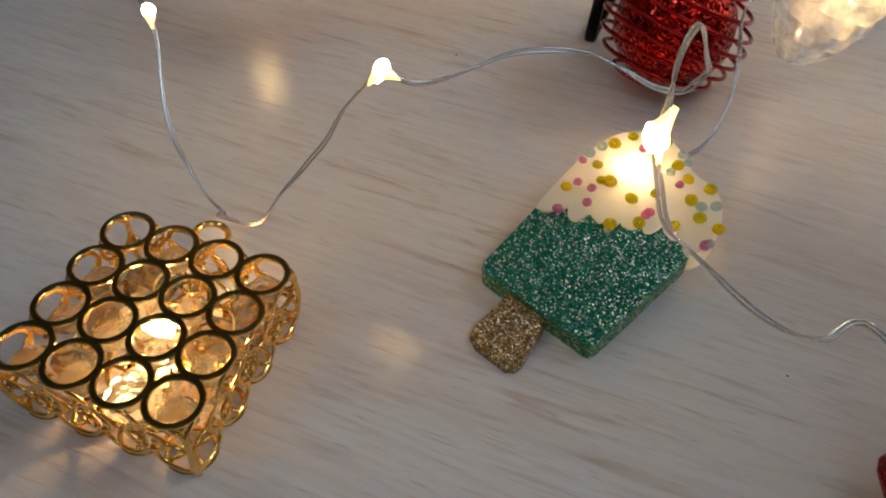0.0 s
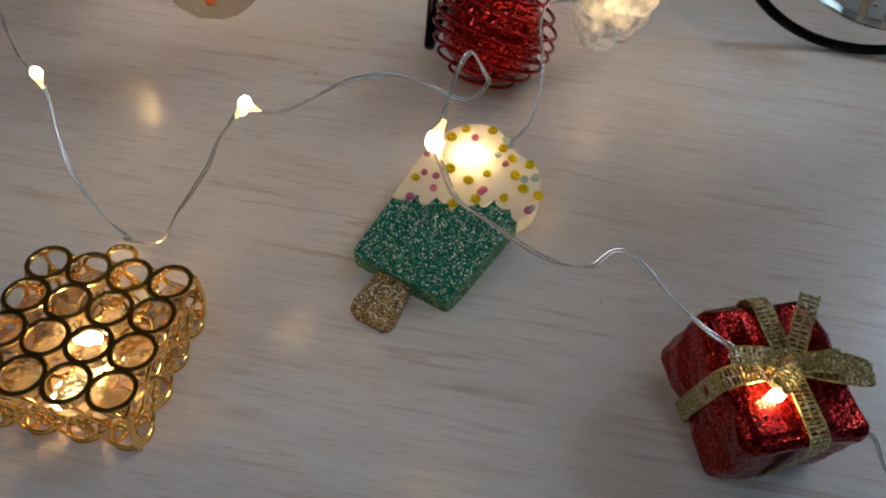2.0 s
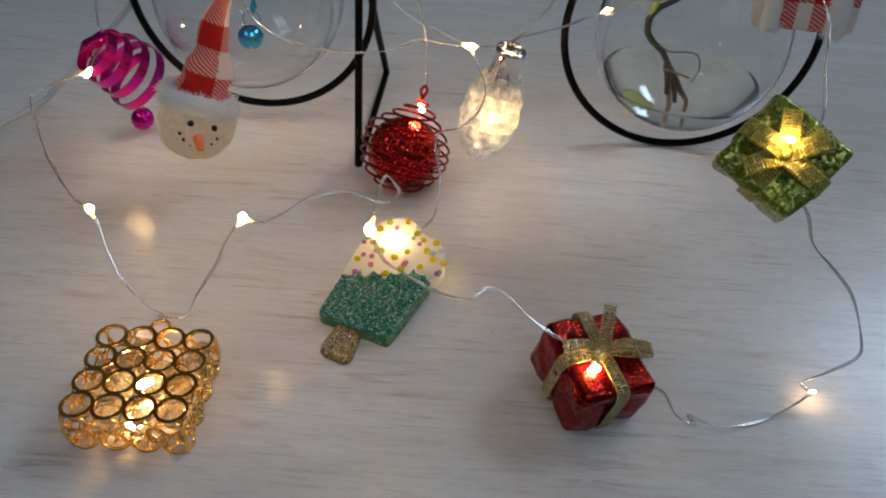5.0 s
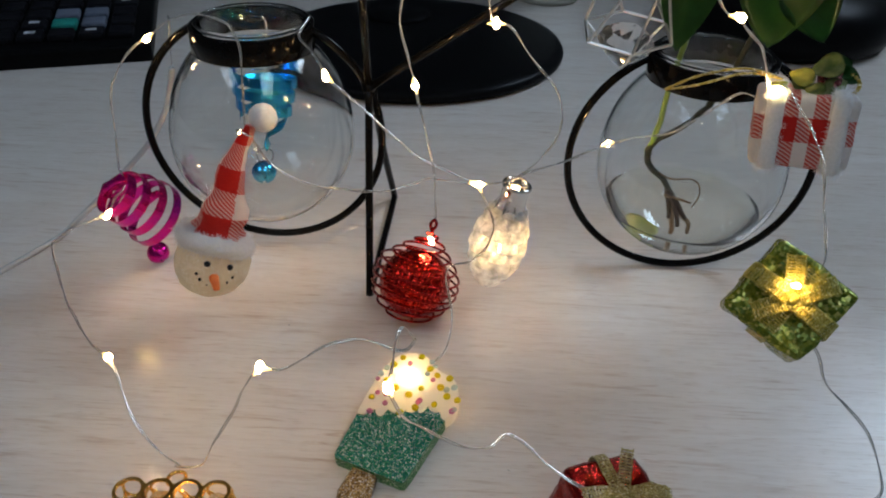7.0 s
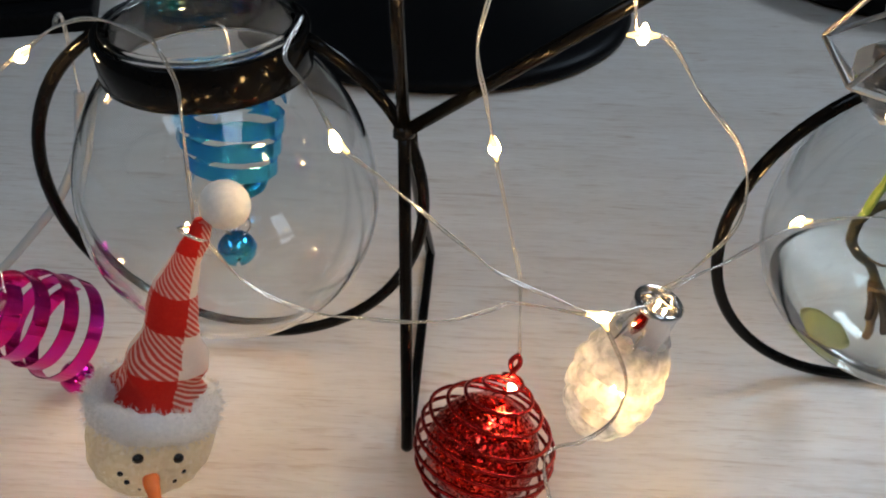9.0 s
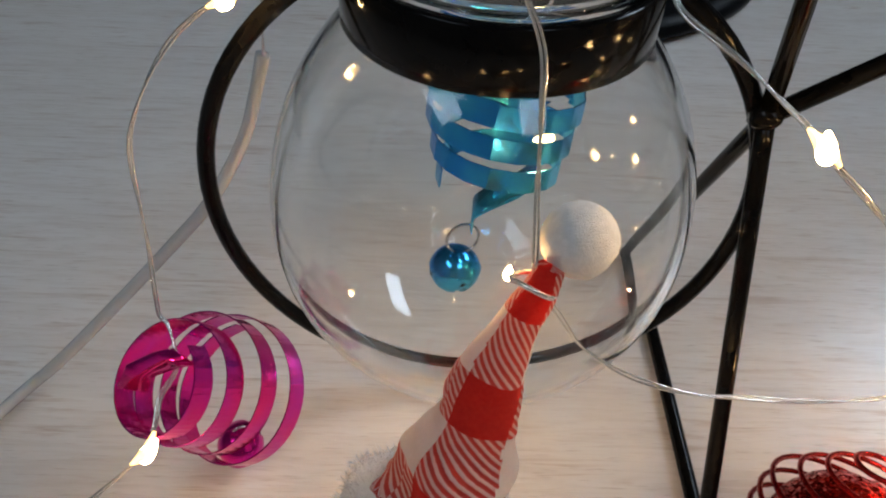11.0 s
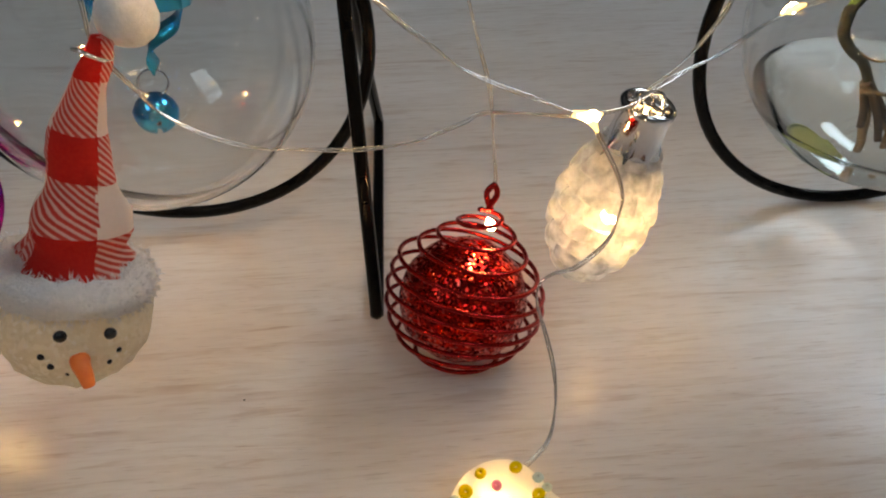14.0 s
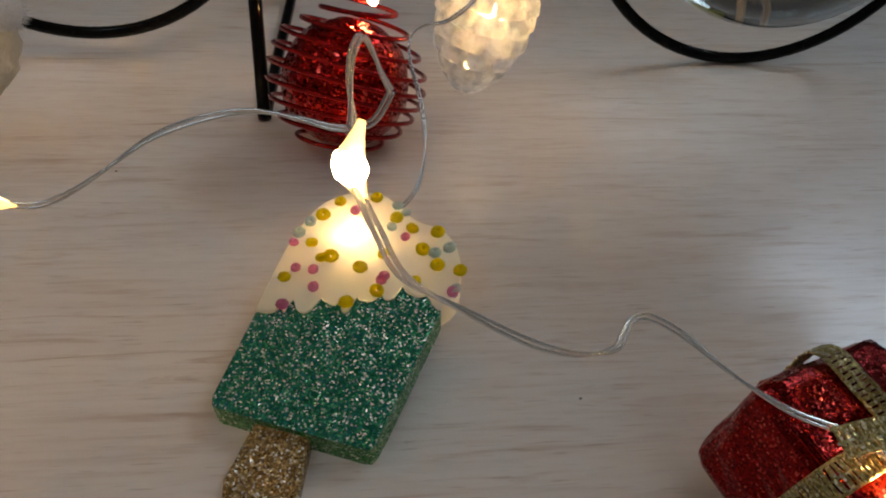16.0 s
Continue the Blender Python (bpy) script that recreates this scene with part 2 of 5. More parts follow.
BERRY = sparkle("dark_red_berry", (0.05, 0.004, 0.006), (0.14, 0.01, 0.015), (0.35, 0.06, 0.05), 1200, 0.4, 0.4, 0.3)
BLACK_PLASTIC = mottled("black_matt_plastic", (0.003, 0.003, 0.0035), (0.006, 0.006, 0.0065), 500, 0.35, 0.0, 0.12, Specular_IOR_Level=0.045)
KEY_BLACK = mottled("black_key", (0.005, 0.005, 0.007), (0.009, 0.009, 0.012), 300, 0.5, 0.0, 0.1, Specular_IOR_Level=0.15)
KEY_TEAL = mottled("teal_key", (0.01, 0.22, 0.18), (0.015, 0.27, 0.22), 200, 0.45, 0.0, 0.1)
KEY_GREY = mottled("blue_grey_key", (0.10, 0.12, 0.17), (0.13, 0.15, 0.20), 200, 0.45, 0.0, 0.1)
LEGEND = base("pale_print", (0.45, 0.46, 0.5), 0.5)
PAINT = mottled("grey_wall_paint", (0.17, 0.175, 0.18), (0.20, 0.20, 0.20), 3, 0.8, 0.0, 0.1)
DARK_PANEL = mottled("dark_grey_partition_cloth", (0.035, 0.036, 0.038), (0.055, 0.055, 0.056), 60, 0.9, 0.0, 0.3)
CARPET = mottled("grey_carpet", (0.16, 0.16, 0.17), (0.22, 0.22, 0.23), 40, 0.95, 0.0, 0.5)
CERAMIC = mottled("pale_glazed_ceramic", (0.45, 0.48, 0.44), (0.52, 0.54, 0.50), 30, 0.3, 0.0, 0.05)


# ---------------------------------------------------------------- builders (all in centimetres)
def finish(bm, smooth):
    me = bpy.data.meshes.new("mesh")
    bmesh.ops.recalc_face_normals(bm, faces=bm.faces)
    bmesh.ops.scale(bm, vec=(CM, CM, CM), verts=bm.verts)
    for f in bm.faces:
        f.smooth = smooth
    bm.to_mesh(me)
    bm.free()
    return me


def thing(name, label, category, place=(0, 0, 0), turn=None, group="", kind=""):
    ob = new(name)
    ob.empty_display_size = 0.01
    m = turn if turn else Matrix()
    ob.matrix_basis = Matrix.Translation(Vector(place) * CM) @ m
    return tagged(ob, label, category, group, kind)


def part(name, bm, material, parent, label="", smooth=True, place=None):
    me = bm if isinstance(bm, bpy.types.Mesh) else finish(bm, smooth)
    me.name = name
    mats = material if isinstance(material, (list, tuple)) else [material]
    if not me.materials:
        for m in mats:
            me.materials.append(m)
    ob = new(name, me)
    ob.parent = parent
    if place is not None:
        ob.matrix_basis = place if isinstance(place, Matrix) else Matrix.Translation(Vector(place) * CM)
    return tagged(ob, label)


def lone(name, bm, material, label, category, smooth=True, kind="", group=""):
    ob = new(name, finish(bm, smooth))
    for m in material if isinstance(material, (list, tuple)) else [material]:
        ob.data.materials.append(m)
    return tagged(ob, label, category, group, kind)


def at_cm(x, y, z, rx=0, ry=0, rz=0):
    return pose(x * CM, y * CM, z * CM, rx, ry, rz)


def smooth_path(pts, steps=8, closed=False):
    pts = [Vector(p) for p in pts]
    n, out = len(pts), []
    for i in range(n if closed else n - 1):
        if closed:
            p0, p1, p2, p3 = pts[i - 1], pts[i], pts[(i + 1) % n], pts[(i + 2) % n]
        else:
            p0, p1, p2, p3 = pts[max(i - 1, 0)], pts[i], pts[i + 1], pts[min(i + 2, n - 1)]
        for k in range(steps):
            t = k / steps
            out.append(0.5 * (2 * p1 + (p2 - p0) * t + (2 * p0 - 5 * p1 + 4 * p2 - p3) * t * t + (3 * p1 - p0 - 3 * p2 + p3) * t ** 3))
    if not closed:
        out.append(pts[-1])
    return out


def frames(pts, closed=False):
    n, out, ref = len(pts), [], None
    for i in range(n):
        if closed:
            d = pts[(i + 1) % n] - pts[i - 1]
        else:
            d = pts[min(i + 1, n - 1)] - pts[max(i - 1, 0)]
        d = d.normalized()
        if ref is None:
            ref = d.orthogonal().normalized()
        ref = (ref - d * ref.dot(d)).normalized()
        out.append((d, ref, d.cross(ref)))
    return out


def tube(bm, pts, r, sides=8, closed=False, mat=0):
    """A round bar along a path; r is one radius or one for each point."""
    pts = [Vector(p) for p in pts]
    rs = r if isinstance(r, (list, tuple)) else [r] * len(pts)
    rings = []
    for p, (d, a, b), q in zip(pts, frames(pts, closed), rs):
        rings.append([bm.verts.new(p + (a * math.cos(k * math.tau / sides) + b * math.sin(k * math.tau / sides)) * q) for k in range(sides)])
    n = len(rings)
    for i in range(n if closed else n - 1):
        u, v = rings[i], rings[(i + 1) % n]
        for k in range(sides):
            bm.faces.new((u[k], u[(k + 1) % sides], v[(k + 1) % sides], v[k])).material_index = mat
    if not closed:
        bm.faces.new(rings[0][::-1]).material_index = mat
        bm.faces.new(rings[-1]).material_index = mat
    return bm


def lathe(bm, profile, seg=48, centre=(0, 0, 0), mat=0):
    """Turns a profile of (radius, height) round the upright axis."""
    c, rings = Vector(centre), []
    for r, z in profile:
        if r < 1e-6:
            rings.append([bm.verts.new(c + Vector((0, 0, z)))])
        else:
            rings.append([bm.verts.new(c + Vector((r * math.cos(k * math.tau / seg), r * math.sin(k * math.tau / seg), z))) for k in range(seg)])
    for u, v in zip(rings, rings[1:]):
        for k in range(seg):
            j = (k + 1) % seg
            ring = [u[k % len(u)], u[j % len(u)], v[j % len(v)], v[k % len(v)]]
            ring = [w for n, w in enumerate(ring) if w not in ring[:n]]
            if len(ring) > 2:
                bm.faces.new(ring).material_index = mat
    return bm


def ball(bm, centre, r, fine=3, squash=(1, 1, 1)):
    m = Matrix.Translation(centre) @ Matrix.Diagonal((r * squash[0], r * squash[1], r * squash[2], 1))
    bmesh.ops.create_icosphere(bm, subdivisions=fine, radius=1, matrix=m)
    return bm


def block(bm, size, centre=(0, 0, 0), bevel=0.0, seg=2, turn=None):
    m = Matrix.Translation(centre) @ (turn if turn else Matrix()) @ Matrix.Diagonal((*size, 1))
    got = bmesh.ops.create_cube(bm, size=1, matrix=m)
    if bevel:
        edges = list({e for v in got["verts"] for e in v.link_edges})
        bmesh.ops.bevel(bm, geom=edges, offset=bevel, segments=seg, profile=0.5, affect="EDGES")
    return bm


def ribbon(bm, pts, across, width, thick=0.03, mat=0):
    """A flat strip along a path; across gives the direction of its width at each point, or one for all."""
    pts = [Vector(p) for p in pts]
    acr = [Vector(a) for a in across] if isinstance(across, list) else [Vector(across)] * len(pts)
    rings = []
    for (d, _, _), p, a in zip(frames(pts), pts, acr):
        a = (a - d * a.dot(d)).normalized()
        n = d.cross(a)
        rings.append([bm.verts.new(p + a * sx * width / 2 + n * sn * thick / 2) for sx, sn in ((-1, -1), (1, -1), (1, 1), (-1, 1))])
    for u, v in zip(rings, rings[1:]):
        for k in range(4):
            bm.faces.new((u[k], u[(k + 1) % 4], v[(k + 1) % 4], v[k])).material_index = mat
    bm.faces.new(rings[0][::-1]).material_index = mat
    bm.faces.new(rings[-1]).material_index = mat
    return bm


def gauze(bm, pts, across, width, thick=0.03, pitch=0.085):
    """An open mesh ribbon: three lengthwise threads crossed by many small rungs, a little uneven."""
    line = [Vector(p) for p in pts]
    run = [0.0]
    for p, q in zip(line, line[1:]):
        run.append(run[-1] + (q - p).length)
    a0 = Vector(across).normalized()
    sides = [(a0 - d * a0.dot(d)).normalized() for d, _, _ in frames(line)]
    n, stops = max(2, int(run[-1] / pitch)), []
    for i in range(n):
        stops += [run[-1] * i / n, run[-1] * (i + 0.64) / n]
    stops.append(run[-1])
    rows, k = [], 0
    for u in stops:
        while k < len(run) - 2 and run[k + 1] < u:
            k += 1
        f = min(1.0, (u - run[k]) / max(1e-6, run[k + 1] - run[k]))
        p, a, d = line[k].lerp(line[k + 1], f), sides[k].lerp(sides[k + 1], f).normalized(), (line[k + 1] - line[k]).normalized()
        up = d.cross(a)
        row = []
        for c in (-0.5, -0.40, -0.04, 0.04, 0.40, 0.5):
            q = p + a * c * width + d * 0.03 * noise.noise(p * 9 + Vector((c * 5, 0, 0))) + up * 0.02 * noise.noise(p * 7 + Vector((0, c * 9, 0)))
            row.append((bm.verts.new(q + up * thick / 2), bm.verts.new(q - up * thick / 2)))
        rows.append(row)
    kept = {(i, j) for i in range(len(rows) - 1) for j in range(5) if i % 2 == 0 or j % 2 == 0}
    for i, j in kept:
        (a, e), (b, f), (c, g), (d, h) = rows[i][j], rows[i][j + 1], rows[i + 1][j + 1], rows[i + 1][j]
        bm.faces.new((a, b, c, d))
        bm.faces.new((h, g, f, e))
        if (i, j - 1) not in kept:
            bm.faces.new((a, d, h, e))
        if (i, j + 1) not in kept:
            bm.faces.new((b, f, g, c))
        if (i - 1, j) not in kept:
            bm.faces.new((a, e, f, b))
        if (i + 1, j) not in kept:
            bm.faces.new((d, c, g, h))
    return bm


def slab(bm, outline, z0, z1, bevel=0.0, mat=0):
    """A flat outline given thickness, with a rounded upper edge."""
    low = [bm.verts.new((x, y, z0)) for x, y in outline]
    top = [bm.verts.new((x, y, z1)) for x, y in outline]
    n = len(outline)
    cap = bm.faces.new(top)
    bm.faces.new(low[::-1])
    for k in range(n):
        bm.faces.new((low[k], low[(k + 1) % n], top[(k + 1) % n], top[k]))
    if bevel:
        bmesh.ops.bevel(bm, geom=list(cap.edges), offset=bevel, segments=3, profile=0.5, affect="EDGES", clamp_overlap=True)
    for f in bm.faces:
        f.material_index = mat
    return bm


def washer(r_out, r_in, h, seg=28):
    """A flat ring with softened edges."""
    bm, e = bmesh.new(), h * 0.3
    prof = [(r_in, -h / 2 + e), (r_in, h / 2 - e), (r_in + e, h / 2), (r_out - e, h / 2), (r_out, h / 2 - e), (r_out, -h / 2 + e), (r_out - e, -h / 2), (r_in + e, -h / 2), (r_in, -h / 2 + e)]
    lathe(bm, prof, seg)
    bmesh.ops.remove_doubles(bm, verts=bm.verts, dist=1e-5)
    return bm


def crumple(bm, amount, scale, seed=0.0):
    for v in bm.verts:
        v.co += v.normal * amount * noise.noise(v.co * scale + Vector((seed, seed, 0)))


def lay_cloth(bm, place):
    """Lays the weave out over a surface: place gives the cloth's run and rise, in centimetres, of a corner."""
    uv = bm.loops.layers.uv.new("weave")
    for f in bm.faces:
        c = f.calc_center_median()
        for l in f.loops:
            l[uv].uv = place(l.vert.co, c, f.normal)


def frame_matrix(x_axis, z_axis):
    z = Vector(z_axis).normalized()
    x = Vector(x_axis)
    x = (x - z * x.dot(z)).normalized()
    return Matrix((x, z.cross(x), z)).transposed().to_4x4()


# ---------------------------------------------------------------- the room and the desk
def build_room():
    bm = bmesh.new()
    block(bm, (500, 460, 10), (60, 40, -80))
    lone("floor", bm, CARPET, "grey carpeted floor below the desk", "floor", False, "structure")
    for name, size, c in (("wall_north", (500, 10, 275), (60, 275, 62.5)), ("wall_south", (500, 10, 275), (60, -195, 62.5)), ("wall_west", (10, 460, 275), (-195, 40, 62.5)), ("wall_east", (10, 460, 275), (315, 40, 62.5))):
        bm = bmesh.new()
        block(bm, size, c)
        lone(name, bm, PAINT, "plain grey painted office wall", "wall", False, "structure")
    bm = bmesh.new()
    block(bm, (520, 480, 10), (60, 40, 205))
    lone("ceiling", bm, PAINT, "plain grey office ceiling", "ceiling", False, "structure")
    for name, x, y, sx, sy in (("ceiling_light", 214, 80, 60, 120), ("ceiling_light", -135, -30, 60, 120), ("ceiling_light", 40, -120, 60, 120)):
        lamp = thing(name, "flat white office ceiling light panel, switched on", "ceiling light", (x, y, 200), group="ceiling lights")
        bm = bmesh.new()
        for w, h, cx, cy in ((sx + 6, 3, 0, sy / 2 + 1.5), (sx + 6, 3, 0, -sy / 2 - 1.5), (3, sy, sx / 2 + 1.5, 0), (3, sy, -sx / 2 - 1.5, 0)):
            block(bm, (w, h, 3), (cx, cy, -1.6))
        part("light_frame", bm, PAINT, lamp, "", False)
        bm = bmesh.new()
        block(bm, (sx - 0.4, sy - 0.4, 1.5), (0, 0, -1.2))
        part("diffuser", bm, BRIGHT_PANEL if x > 100 else PANEL, lamp, "glowing white diffuser", False)


def build_desk():
    desk = thing("desk", "office desk with a pale ash wood-grain laminate top", "desk", (20, 25, 0), pose(0, 0, 0, 0, 0, -18))
    bm = bmesh.new()
    block(bm, (200, 110, 2.5), (0, 0, -1.25), 0.15, 3)
    part("desktop", bm, WOOD, desk, "pale ash laminate with fine grain")
    for x in (-92, 92):
        for y in (-48, 48):
            bm = bmesh.new()
            block(bm, (5, 5, 72.4), (x, y, -38.75), 0.4)
            part("leg", bm, BLACK_PLASTIC, desk, "", False)
    bm = bmesh.new()
    block(bm, (199, 2.0, 40), (0, 0, 20.1), 0.3)
    screen = lone("desk_partition", bm, DARK_PANEL, "dark grey cloth partition at the back of the desk", "partition", False)
    screen.matrix_basis = pose(0.2 + 0.537 * 0.309, 0.25 + 0.537 * 0.951, 0, 0, 0, -18)


build_room()
build_desk()


# ---------------------------------------------------------------- the vase stand with two glass globes
ALONG = Vector((0.943, -0.333, 0)).normalized()
UP = Vector((0, 0, 1))
LEFT_GLOBE, RIGHT_GLOBE = Vector((1.25, 23.95, 5.85)), Vector((18.77, 17.86, 5.4))
BAR, RING_R, NECK_R = 0.17, 5.21, 2.42
JOINT, FOOT, HEEL = Vector((5.62, 22.1, 8.25)), Vector((4.79, 18.7, BAR)), Vector((7.67, 26.9, BAR))


def build_stand():
    stand = thing("vase_stand", "black lacquered wire stand with two rings holding glass globes", "plant stand", (5.4, 22, 0))
    o = Vector((5.4, 22, 0))
    for c in (LEFT_GLOBE, RIGHT_GLOBE):
        a0 = math.asin(NECK_R / RING_R)
        bm, pts = bmesh.new(), []
        for k in range(65):
            a = a0 + (math.tau - 2 * a0) * k / 64
            pts.append(c + (ALONG * math.sin(a) + UP * math.cos(a)) * RING_R - o)
        tube(bm, pts, BAR, 12)
        part("ring", bm, BLACK_METAL, stand)
        bm = bmesh.new()
        z0, z1, n = c.z + 3.82, c.z + 4.84, NECK_R
        lathe(bm, [(n - 0.09, z0), (n + 0.07, z0), (n + 0.09, z0 + 0.03), (n + 0.09, z1 - 0.03), (n + 0.06, z1), (n - 0.09, z1), (n - 0.09, z0)], 64, (c.x - o.x, c.y - o.y, 0))
        bmesh.ops.remove_doubles(bm, verts=bm.verts, dist=1e-5)
        part("collar", bm, BLACK_METAL, stand, "wide black collar round the neck")
    bm = bmesh.new()
    tube(bm, smooth_path([JOINT - o, JOINT.lerp(FOOT, 0.5) - o, JOINT.lerp(FOOT, 0.93) - o, FOOT + Vector((0.02, 0.12, 0)) - o, FOOT.lerp(HEEL, 0.06) - o, FOOT.lerp(HEEL, 0.5) - o, FOOT.lerp(HEEL, 0.95) - o, HEEL.lerp(JOINT, 0.04) - o, HEEL.lerp(JOINT, 0.5) - o, JOINT + Vector((0.2, 0.15, -0.1)) - o], 6), BAR, 10)
    part("base_loop", bm, BLACK_METAL, stand)
    for end in (Vector((5.3, 22.25, 16.5)), Vector((14.4, 19.05, 14.65))):
        bm = bmesh.new()
        tube(bm, [JOINT - o, JOINT.lerp(end, 0.5) - o, end - o], BAR, 10)
        part("upright", bm, BLACK_METAL, stand)
    bm = bmesh.new()
    ball(bm, JOINT - o, 0.3, 2, (1, 1, 0.8))
    crumple(bm, 0.08, 5)
    part("weld", bm, BLACK_METAL, stand)


def build_globe(c, name, label):
    globe = thing(name, label, "glass vase", (c.x, c.y, c.z - 3.95))
    bm, R, w = bmesh.new(), 3.95, 0.11
    outer, inner = [], []
    tall = 4.85
    for k in range(37):
        a = -math.pi / 2 + k / 36 * (math.pi / 2 + math.acos((NECK_R - 0.14) / R))
        s = tall / R if a > 0 else 1.0
        outer.append((R * math.cos(a), s * R * math.sin(a) + R))
        inner.append(((R - w) * math.cos(a), s * (R - w) * math.sin(a) + R))
    outer[0], inner[0] = (0, 0), (0, w)
    rim = R + 4.88
    neck_o, neck_i = [(NECK_R - 0.14, rim - 0.1), (NECK_R - 0.16, rim)], [(NECK_R - 0.27, rim), (NECK_R - 0.27, rim - 0.1)]
    lathe(bm, outer + neck_o + neck_i + inner[::-1], 72)
    wall = part("glass_wall", bm, GLASS, globe)
    wall.visible_shadow = False
    bm = bmesh.new()
    tube(bm, [((NECK_R - 0.2) * math.cos(a), (NECK_R - 0.2) * math.sin(a), rim + 0.05) for a in [k * math.tau / 64 for k in range(64)]], 0.09, 8, True)
    part("rim", bm, GLASS, globe, "rounded glass lip").visible_shadow = False
    return globe


build_stand()
left_globe = build_globe(LEFT_GLOBE, "globe_vase", "empty clear glass globe vase hung in a black ring")
right_globe = build_globe(RIGHT_GLOBE, "globe_vase", "clear glass globe vase with a little water and a plant cutting")


# ---------------------------------------------------------------- ornaments on the desk
def build_popsicle():
    lean = frame_matrix((0.792, -0.61, 0), Vector((0.792, -0.61, 0)).cross(Vector((0.603, 0.783, 0.148))))
    pop = thing("popsicle_ornament", "green glitter ice lolly ornament with beaded white icing, lit", "ornament", (2.9, 8.97, 0.45), lean)
    wave = [(-1.37, 1.96), (-1.1, 2.02), (-0.92, 2.07), (-0.87, 2.22), (-0.56, 2.16), (-0.35, 2.46), (-0.11, 2.38), (0.09, 2.34), (0.2, 2.63), (0.49, 2.68), (0.73, 2.82), (0.89, 3.01), (1.22, 2.93), (1.6, 2.77)]
    flow = smooth_path([(x, y, 0) for x, y in wave], 6)
    wave = []
    for k, p in enumerate(flow):
        f = k / (len(flow) - 1)
        peak = 1 - abs(math.sin(f * math.pi * 8.5))
        wave.append((p.x, p.y + 0.20 * peak ** 1.6 * min(1.0, 14 * f, 14 * (1 - f)) - 0.05))
    bm = bmesh.new()
    slab(bm, [(-1.34, 0.22), (-1.28, 0.1), (-1.18, 0.06), (1.14, -0.03), (1.25, 0.0), (1.3, 0.1)] + wave[::-1], -0.52, 0.0, 0.03)
    for f in bm.faces:
        f.material_index = 0 if abs(f.normal.z) > 0.6 else 1
    part("lolly_body", bm, [GREEN_GLITTER, GREEN_SIDE], pop, "green glitter resin", False)
    edge = smooth_path([(x, y, 0) for x, y in [(-1.38, 2.0), (-1.41, 2.92), (-1.39, 3.74), (-1.24, 4.47), (-0.98, 4.86), (-0.62, 5.08), (-0.18, 5.12), (0.3, 4.86), (0.63, 4.62), (1.12, 4.52), (1.47, 4.22), (1.72, 3.67), (1.76, 3.11), (1.6, 2.8)]], 4)
    bm = bmesh.new()
    drip = [(x, y - 0.03) for x, y in wave[::-1]][1:-1]
    slab(bm, [(p.x, p.y) for p in edge] + drip, -0.5, 0.045, 0.035)
    part("icing", bm, ICING, pop, "white resin icing lit from inside", False)
    bm = bmesh.new()
    slab(bm, [(-0.6, 0.1), (-0.66, -0.9), (-0.58, -1.12), (-0.36, -1.24), (0.33, -1.25), (0.46, -1.15), (0.49, -0.96), (0.28, 0.1)][::-1], -0.45, -0.12, 0.08)
    part("stick", bm, BRONZE_GLITTER, pop, "bronze glitter stick", False)
    torus = bmesh.new()
    ring = [(0.07 + 0.056 * math.cos(a), 0.068 * math.sin(a)) for a in [k * math.tau / 6 for k in range(7)]]
    lathe(torus, ring, 10)
    bmesh.ops.remove_doubles(torus, verts=torus.verts, dist=1e-5)
    rng = random.Random(4)
    rows = ((BEAD_YELLOW, 1.0, [(-1.18, 2.69), (-1.02, 3.58), (-1.07, 4.3), (-0.88, 4.72), (-0.72, 3.28), (-0.57, 3.35), (0.03, 2.44), (0.45, 2.81), (0.01, 3.24), (0.27, 4.58), (0.63, 4.39), (1.1, 4.42), (0.95, 3.93), (1.3, 3.64), (1.71, 3.62), (1.02, 3.16), (0.31, 3.65), (-0.25, 5.0)]),
            (BEAD_PINK, 0.8, [(-0.98, 2.12), (-1.07, 2.94), (-0.76, 2.98), (-0.62, 2.61), (-1.33, 3.5), (0.47, 3.16), (0.56, 4.15), (1.7, 3.11), (-0.53, 4.56), (0.45, 3.05)]),
            (BEAD_CLEAR, 0.9, [(-1.23, 4.07), (1.18, 3.91), (0.2, 4.9), (1.4, 4.1), (0.25, 4.33), (1.74, 3.2), (-1.33, 3.75), (0.4, 4.75)]))
    for mat, size, spots in rows:
        me = finish(torus.copy(), True)
        me.materials.append(mat)
        for x, y in spots:
            s = size * rng.uniform(0.9, 1.15)
            part("bead", me, mat, pop, "", True, at_cm(x, y, 0.075, rng.uniform(-28, 28), rng.uniform(-28, 28), 0) @ Matrix.Diagonal((s, s, s, 1)))
    torus.free()


def crystal_bead(r):
    """A cut bead: a belt of facets with tapering crowns."""
    bm = bmesh.new()
    lathe(bm, [(0.25 * r, -0.85 * r), (0.75 * r, -0.5 * r), (r, 0.0), (0.75 * r, 0.5 * r), (0.25 * r, 0.85 * r)], 8)
    for z, rr in ((-0.85 * r, 0.25 * r), (0.85 * r, 0.25 * r)):
        bm.faces.new([v for v in bm.verts if abs(v.co.z - z) < 1e-5])
    return bm


